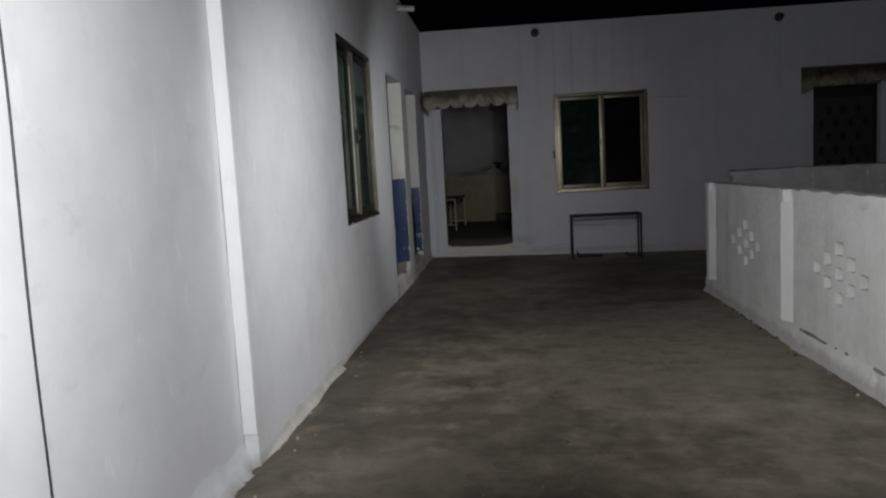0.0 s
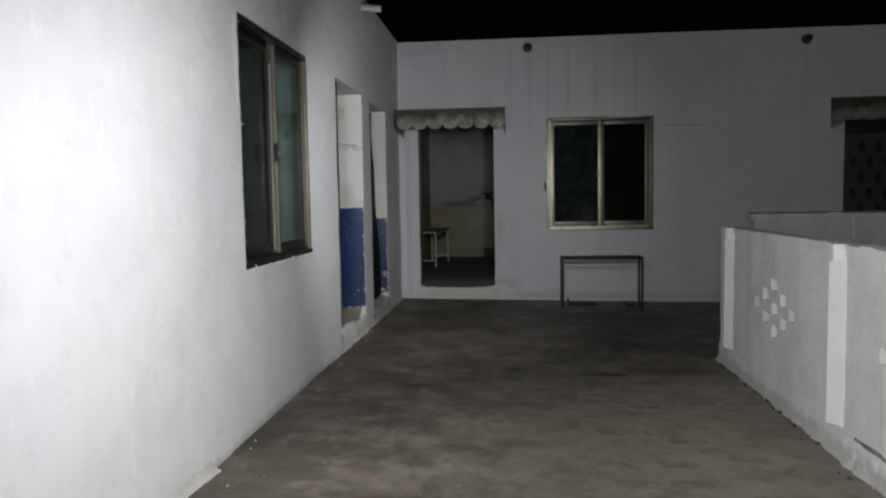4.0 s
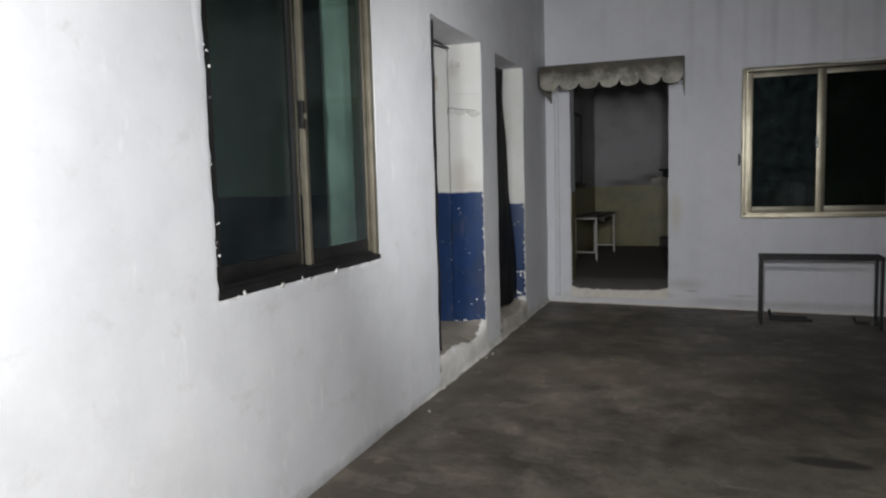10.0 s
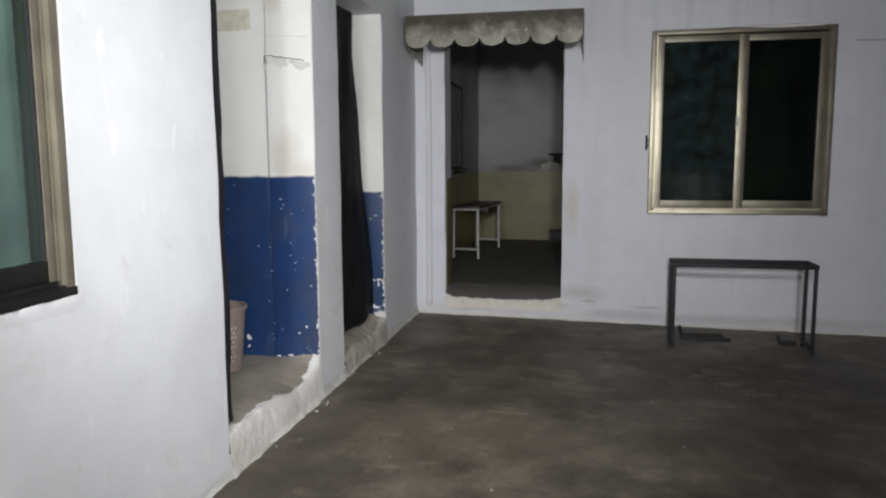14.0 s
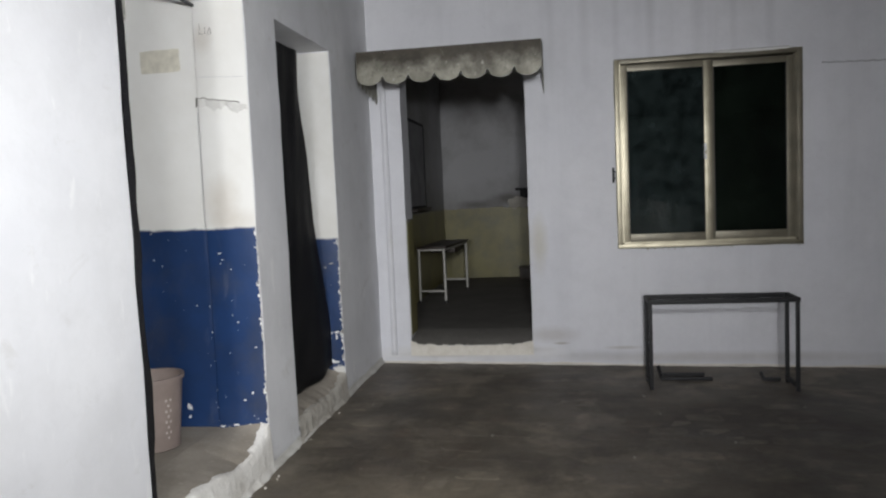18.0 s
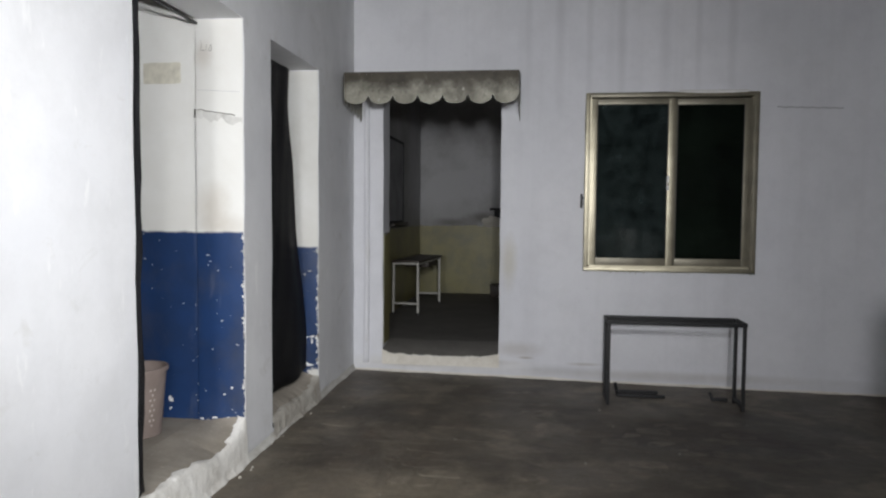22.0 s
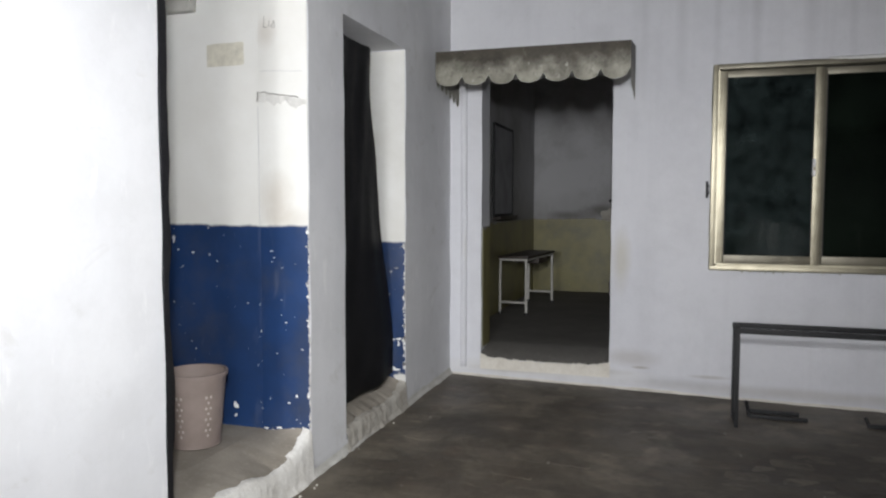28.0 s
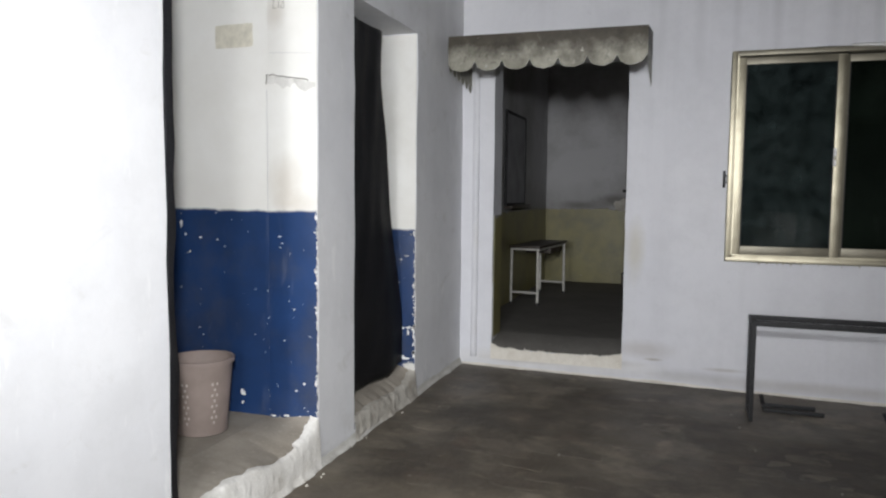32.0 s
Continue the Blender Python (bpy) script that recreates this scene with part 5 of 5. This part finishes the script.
def edge_flakes(name, y, z0, z1, count, bites, seed, label):
    """Bare plaster along the painted edge of a doorway: fine slivers and some larger bites."""
    rnd = random.Random(seed)
    bm = bmesh.new()
    for _ in range(count):
        chip(bm, rnd, LEFT - rnd.uniform(0.0, 0.004), rnd.uniform(z0, z1), rnd.uniform(0.0015, 0.005), rnd.uniform(0.004, 0.016), y - 0.0075)
    for _ in range(bites):
        chip(bm, rnd, LEFT - rnd.uniform(0.002, 0.012), z0 + (z1 - z0) * rnd.random() ** 1.4, rnd.uniform(0.006, 0.015), rnd.uniform(0.006, 0.018), y - 0.0075, sides=11)
    return tagged(finish(bm, name, M_BARE, None, "", 30), label, "plaster", "", "stuff")


edge_flakes("paint_chips", DOOR_1[1], 0.20, 1.16, 110, 12, 11, "bare white chips along the edge of the blue paint")
edge_flakes("paint_chips", DOOR_2[1], 0.20, 1.03, 60, 30, 12, "bare white chips along the edge of the peeling blue paint")
rnd = random.Random(17)
bm = bmesh.new()
wall_y, cheek_y = 8.688, DOOR_1[1] - 0.0075
for cx, cz, w, h in ((-1.955, 1.095, 0.013, 0.030), (-1.93, 1.045, 0.007, 0.010), (-1.845, 1.033, 0.012, 0.008), (-1.75, 1.025, 0.010, 0.006), (-1.71, 0.995, 0.006, 0.006),
                     (-1.67, 1.12, 0.005, 0.005), (-1.62, 0.30, 0.024, 0.030), (-1.62, 0.255, 0.012, 0.014), (-1.545, 0.80, 0.009, 0.005), (-1.96, 0.79, 0.006, 0.006), (-1.86, 0.60, 0.006, 0.004)):
    chip(bm, rnd, cx, cz, 0.8 * w, 0.75 * h, wall_y, 0.0025, 13)
for cx, cz, w, h in ((-1.403, 1.050, 0.016, 0.005), (-1.388, 1.020, 0.010, 0.004), (-1.40, 1.00, 0.008, 0.004), (-1.33, 0.72, 0.010, 0.005), (-1.25, 0.60, 0.012, 0.005),
                     (-1.32, 0.345, 0.012, 0.009), (-1.28, 0.38, 0.008, 0.012), (-1.37, 0.225, 0.030, 0.014), (-1.30, 0.222, 0.022, 0.012), (-1.44, 0.216, 0.018, 0.010)):
    chip(bm, rnd, cx, cz, 0.8 * w, 0.7 * h, cheek_y, 0.0025, 13)
for _ in range(34):
    x, z, q = rnd.uniform(-2.0, -1.22), 0.24 + 0.9 * rnd.random(), 0.0012 + 0.0032 * rnd.random() ** 2
    chip(bm, rnd, x, z, q * rnd.uniform(0.7, 1.6), q, cheek_y if x > LEFT_IN else wall_y)
low_y = DOOR_2[1] - 0.0075
for cx, cz, w, h in ((-1.385, 0.40, 0.030, 0.022), (-1.350, 0.375, 0.034, 0.024), (-1.325, 0.345, 0.026, 0.030), (-1.30, 0.42, 0.030, 0.010), (-1.25, 0.425, 0.026, 0.010), (-1.255, 0.395, 0.012, 0.020), (-1.40, 0.30, 0.012, 0.034), (-1.29, 0.235, 0.05, 0.018)):
    chip(bm, rnd, cx, cz, w, h, low_y, 0.003, 13)
for _ in range(9):
    chip(bm, rnd, LEFT_IN - 0.012 + rnd.gauss(0, 0.006), rnd.uniform(0.22, 1.10), 0.0025, rnd.uniform(0.002, 0.009), wall_y)
tagged(finish(bm, "paint_chips", M_BARE, None, "", 30), "scattered bare spots in the dark blue wall paint", "plaster", "", "stuff")
pts = [(LEFT_IN - 0.002 + 0.003 * noise.noise(Vector((i * 0.3, 2.0, 1.0))), DOOR_1[1] - 0.010, 1.17 + 0.03 * i) for i in range(19)]
setting("trim_seam_crack", tube(pts, 0.0009, 5), M_CRACK, "thin upright crack where the doorway's cheek meets the wall", "crack")
for z in (1.872,):
    pts = [(LEFT_IN + 0.012 + 0.012 * i, DOOR_1[1] - 0.0085, z - 0.0006 * i + 0.003 * noise.noise(Vector((i * 0.4, z, 1.0)))) for i in range(19)]
    setting("trim_plaster_line", tube(pts, 0.0008, 5), M_CRACK, "faint line in the patched plaster of the cheek", "crack")
marks = empty("pencil_marks", (-1.395, DOOR_1[1] - 0.008, 2.085), "small unreadable pencil scribble on the white cheek", "writing")
for x0, z0, x1, z1 in ((-0.035, -0.02, -0.032, 0.03), (-0.032, -0.018, -0.015, -0.020), (-0.008, -0.02, -0.005, 0.012), (0.004, -0.018, 0.018, 0.010), (0.018, 0.010, 0.022, -0.02), (0.005, -0.02, 0.020, -0.022)):
    part("stroke", tube([(x0, 0, z0), ((x0 + x1) / 2 + 0.002, 0, (z0 + z1) / 2), (x1, 0, z1)], 0.0013, 5), M_MORTAR, marks)

# crack scored in the end wall
pts = [(1.99 + 0.46 * i / 20, END - 0.003, 2.068 - 0.012 * i / 20 + 0.003 * math.sin(i * 1.9)) for i in range(21)]
setting("trim_crack", tube(pts, 0.005, 5), M_CRACK, "thin grey crack line across the end wall", "crack")

# ---- end room's small things ----
ob = empty("wall_bracket", (-0.245, 14.6, 1.27), "small dark bracket fixed to the back wall", "bracket")
part("plate", boxed(-0.05, 0.05, -0.012, 0.0, -0.08, 0.05, 0.003), M_BLACK_STEEL, ob)
part("arm", boxed(-0.10, 0.09, -0.16, -0.010, 0.02, 0.05, 0.004), M_BLACK_STEEL, ob)
ob = empty("wall_patch", (-0.33, 14.594, 1.14), "pale patch of bare plaster above the olive paint", "plaster")
bm = bmesh.new()
rnd = random.Random(8)
rim = [(0.15 * math.cos(a) * rnd.uniform(0.7, 1.15), 0.075 * math.sin(a) * rnd.uniform(0.7, 1.2)) for a in [2 * math.pi * k / 22 for k in range(22)]]
f0, f1 = [bm.verts.new((x, -0.008, z)) for x, z in rim], [bm.verts.new((x, 0.002, z)) for x, z in rim]
bm.faces.new(f0)
for k in range(22):
    bm.faces.new((f0[k], f0[(k + 1) % 22], f1[(k + 1) % 22], f1[k]))
part("plaster", bm, M_STAINED, ob)
ob = empty("floor_box", (-0.16, 14.40, 0.204), "low dark box on the floor of the end room", "box")
part("body", boxed(-0.16, 0.16, -0.12, 0.12, 0.0, 0.13, 0.008), M_BENCH_TOP, ob)
part("lid", boxed(-0.165, 0.165, -0.125, 0.125, 0.131, 0.15, 0.004), M_BENCH_TOP, ob)
board = empty("wall_board", (-1.262, 12.82, 1.59), "dark framed board hung on the dim side wall", "board")
part("panel", boxed(0.0, 0.014, -0.405, 0.405, -0.42, 0.42), M_BOARD, board)
for y0, y1, z0, z1 in ((-0.425, 0.425, 0.42, 0.445), (-0.425, -0.405, -0.42, 0.42), (0.405, 0.425, -0.42, 0.42), (-0.425, 0.425, -0.445, -0.42)):
    part("board_frame", boxed(0.0, 0.026, y0, y1, z0, z1, 0.002), M_BLACK_STEEL, board)
part("ledge", boxed(0.0, 0.075, -0.41, 0.41, -0.470, -0.448, 0.003), M_BENCH_TOP, board)
part("ledge_lip", boxed(0.072, 0.080, -0.41, 0.41, -0.455, -0.436, 0.002), M_BENCH_TOP, board)
setting("trim_door_3", boxed(DOOR_E[0] - 0.001, DOOR_E[0] + 0.0045, END + 0.035, END_IN - 0.002, 0.205, 1.10), M_OLIVE, "dirty olive paint on the doorway's cheek", "doorway")

# ---- litter ----
flakes("floor_crumbs", 24, lambda r: (lambda y, x: (x, y, ground(x, y) + 0.003))(r.uniform(2.4, 10.6), LEFT + 0.02 + abs(r.gauss(0.03, 0.05))), 0.007,
       "crumbs of fallen plaster along the foot of the wall", 21, M_STAINED)
flakes("floor_crumbs", 18, lambda r: (lambda y, x: (x, y, ground(x, y) + 0.004))(r.uniform(2.0, 7.7), PX0 - 0.02 - abs(r.gauss(0.0, 0.045))), 0.0085,
       "crumbs of mortar along the foot of the parapet", 22, M_STAINED)
# Dark lumps put shade into the broken notches of the kerb's foot.
flakes("floor_dark_lumps", 20, lambda r: (lambda y, x: (x, y, ground(x, y) + 0.002))(r.uniform(2.6, 7.75), PX0 - 0.030 - abs(r.gauss(0.0, 0.045))), 0.012,
       "small dark lumps for the shaded gaps along the foot of the parapet", 24, M_GAP_DARK)
flakes("floor_grit", 70, lambda r: (lambda y, x: (x, y, ground(x, y) + 0.003))(r.uniform(2.0, 10.5), r.uniform(LEFT + 0.1, 1.7)), 0.006,
       "scattered grit and small stones on the yard floor", 23, M_MORTAR)

# ---- worn bricks showing in the yard floor ----
floor = bpy.data.objects["floor"]
rnd = random.Random(5)
brick_meshes = []
for k in range(9):
    bm = bmesh.new()
    top, rim = [], []
    for i in range(18):
        a = 2 * math.pi * (i + 0.5) / 18
        c, w = math.cos(a), math.sin(a)
        q = (abs(c) ** 8 + abs(w) ** 8) ** -0.125
        r = 1 + 0.16 * noise.noise(Vector((c * 1.6, w * 1.6, k * 5.0))) + 0.08 * noise.noise(Vector((c * 5, w * 5, k * 3.0)))
        x, y = 0.100 * c * q * r, 0.048 * w * q * r
        top.append(bm.verts.new((x, y, 0.0006 * noise.noise(Vector((x * 20, y * 20, k))))))
        rim.append(bm.verts.new((x, y, -0.010)))
    bm.faces.new(top)
    for i in range(18):
        j = (i + 1) % 18
        bm.faces.new((top[i], rim[i], rim[j], top[j]))
    bmesh.ops.recalc_face_normals(bm, faces=bm.faces)
    me = bpy.data.meshes.new("brick")
    bm.to_mesh(me)
    bm.free()
    me.materials.append(M_BRICK)
    brick_meshes.append(me)
laid = []


def height(x, y):
    """The floor's height at a point, between the corners of its grid."""
    i, j = (x + 1.40) / 0.13, (y + 3.2) / 0.13
    a, b = int(i), int(j)
    u, v = i - a, j - b
    z = [[ground(p, q) + 0.006 * noise.noise(Vector((p * 6, q * 6, 3.0))) for q in (ys[b], ys[b + 1])] for p in (xs[a], xs[a + 1])]
    return (1 - u) * ((1 - v) * z[0][0] + v * z[0][1]) + u * ((1 - v) * z[1][0] + v * z[1][1])


for r in range(67):
    y = 2.62 + 0.119 * r
    for c in range(12):
        x = -1.04 + 0.236 * c + (0.118 if r % 2 else 0.0)
        bare = noise.noise(Vector((x * 0.9, y * 0.8, 17.0))) + 0.35 * noise.noise(Vector((x * 3.0, y * 3.0, 5.0))) + (0.08 if x < -0.1 else 0.0) + rnd.uniform(-0.35, 0.35)
        if x < 1.66 and bare > 0.0:
            laid.append((bare, x, y))
for _, x, y in rnd.sample(laid, min(300, len(laid))):
    ob = new("brick", rnd.choice(brick_meshes))
    x, y = x + rnd.uniform(-0.012, 0.012), y + rnd.uniform(-0.007, 0.007)
    lie = (height(x, y + 0.05) - height(x, y - 0.05)) / 0.1, (height(x + 0.09, y) - height(x - 0.09, y)) / 0.18
    ob.matrix_world = pose(x, y, height(x, y) + rnd.uniform(0.0001, 0.0009), math.degrees(lie[0]), -math.degrees(lie[1]), rnd.uniform(-3, 3))
    ob.parent = floor
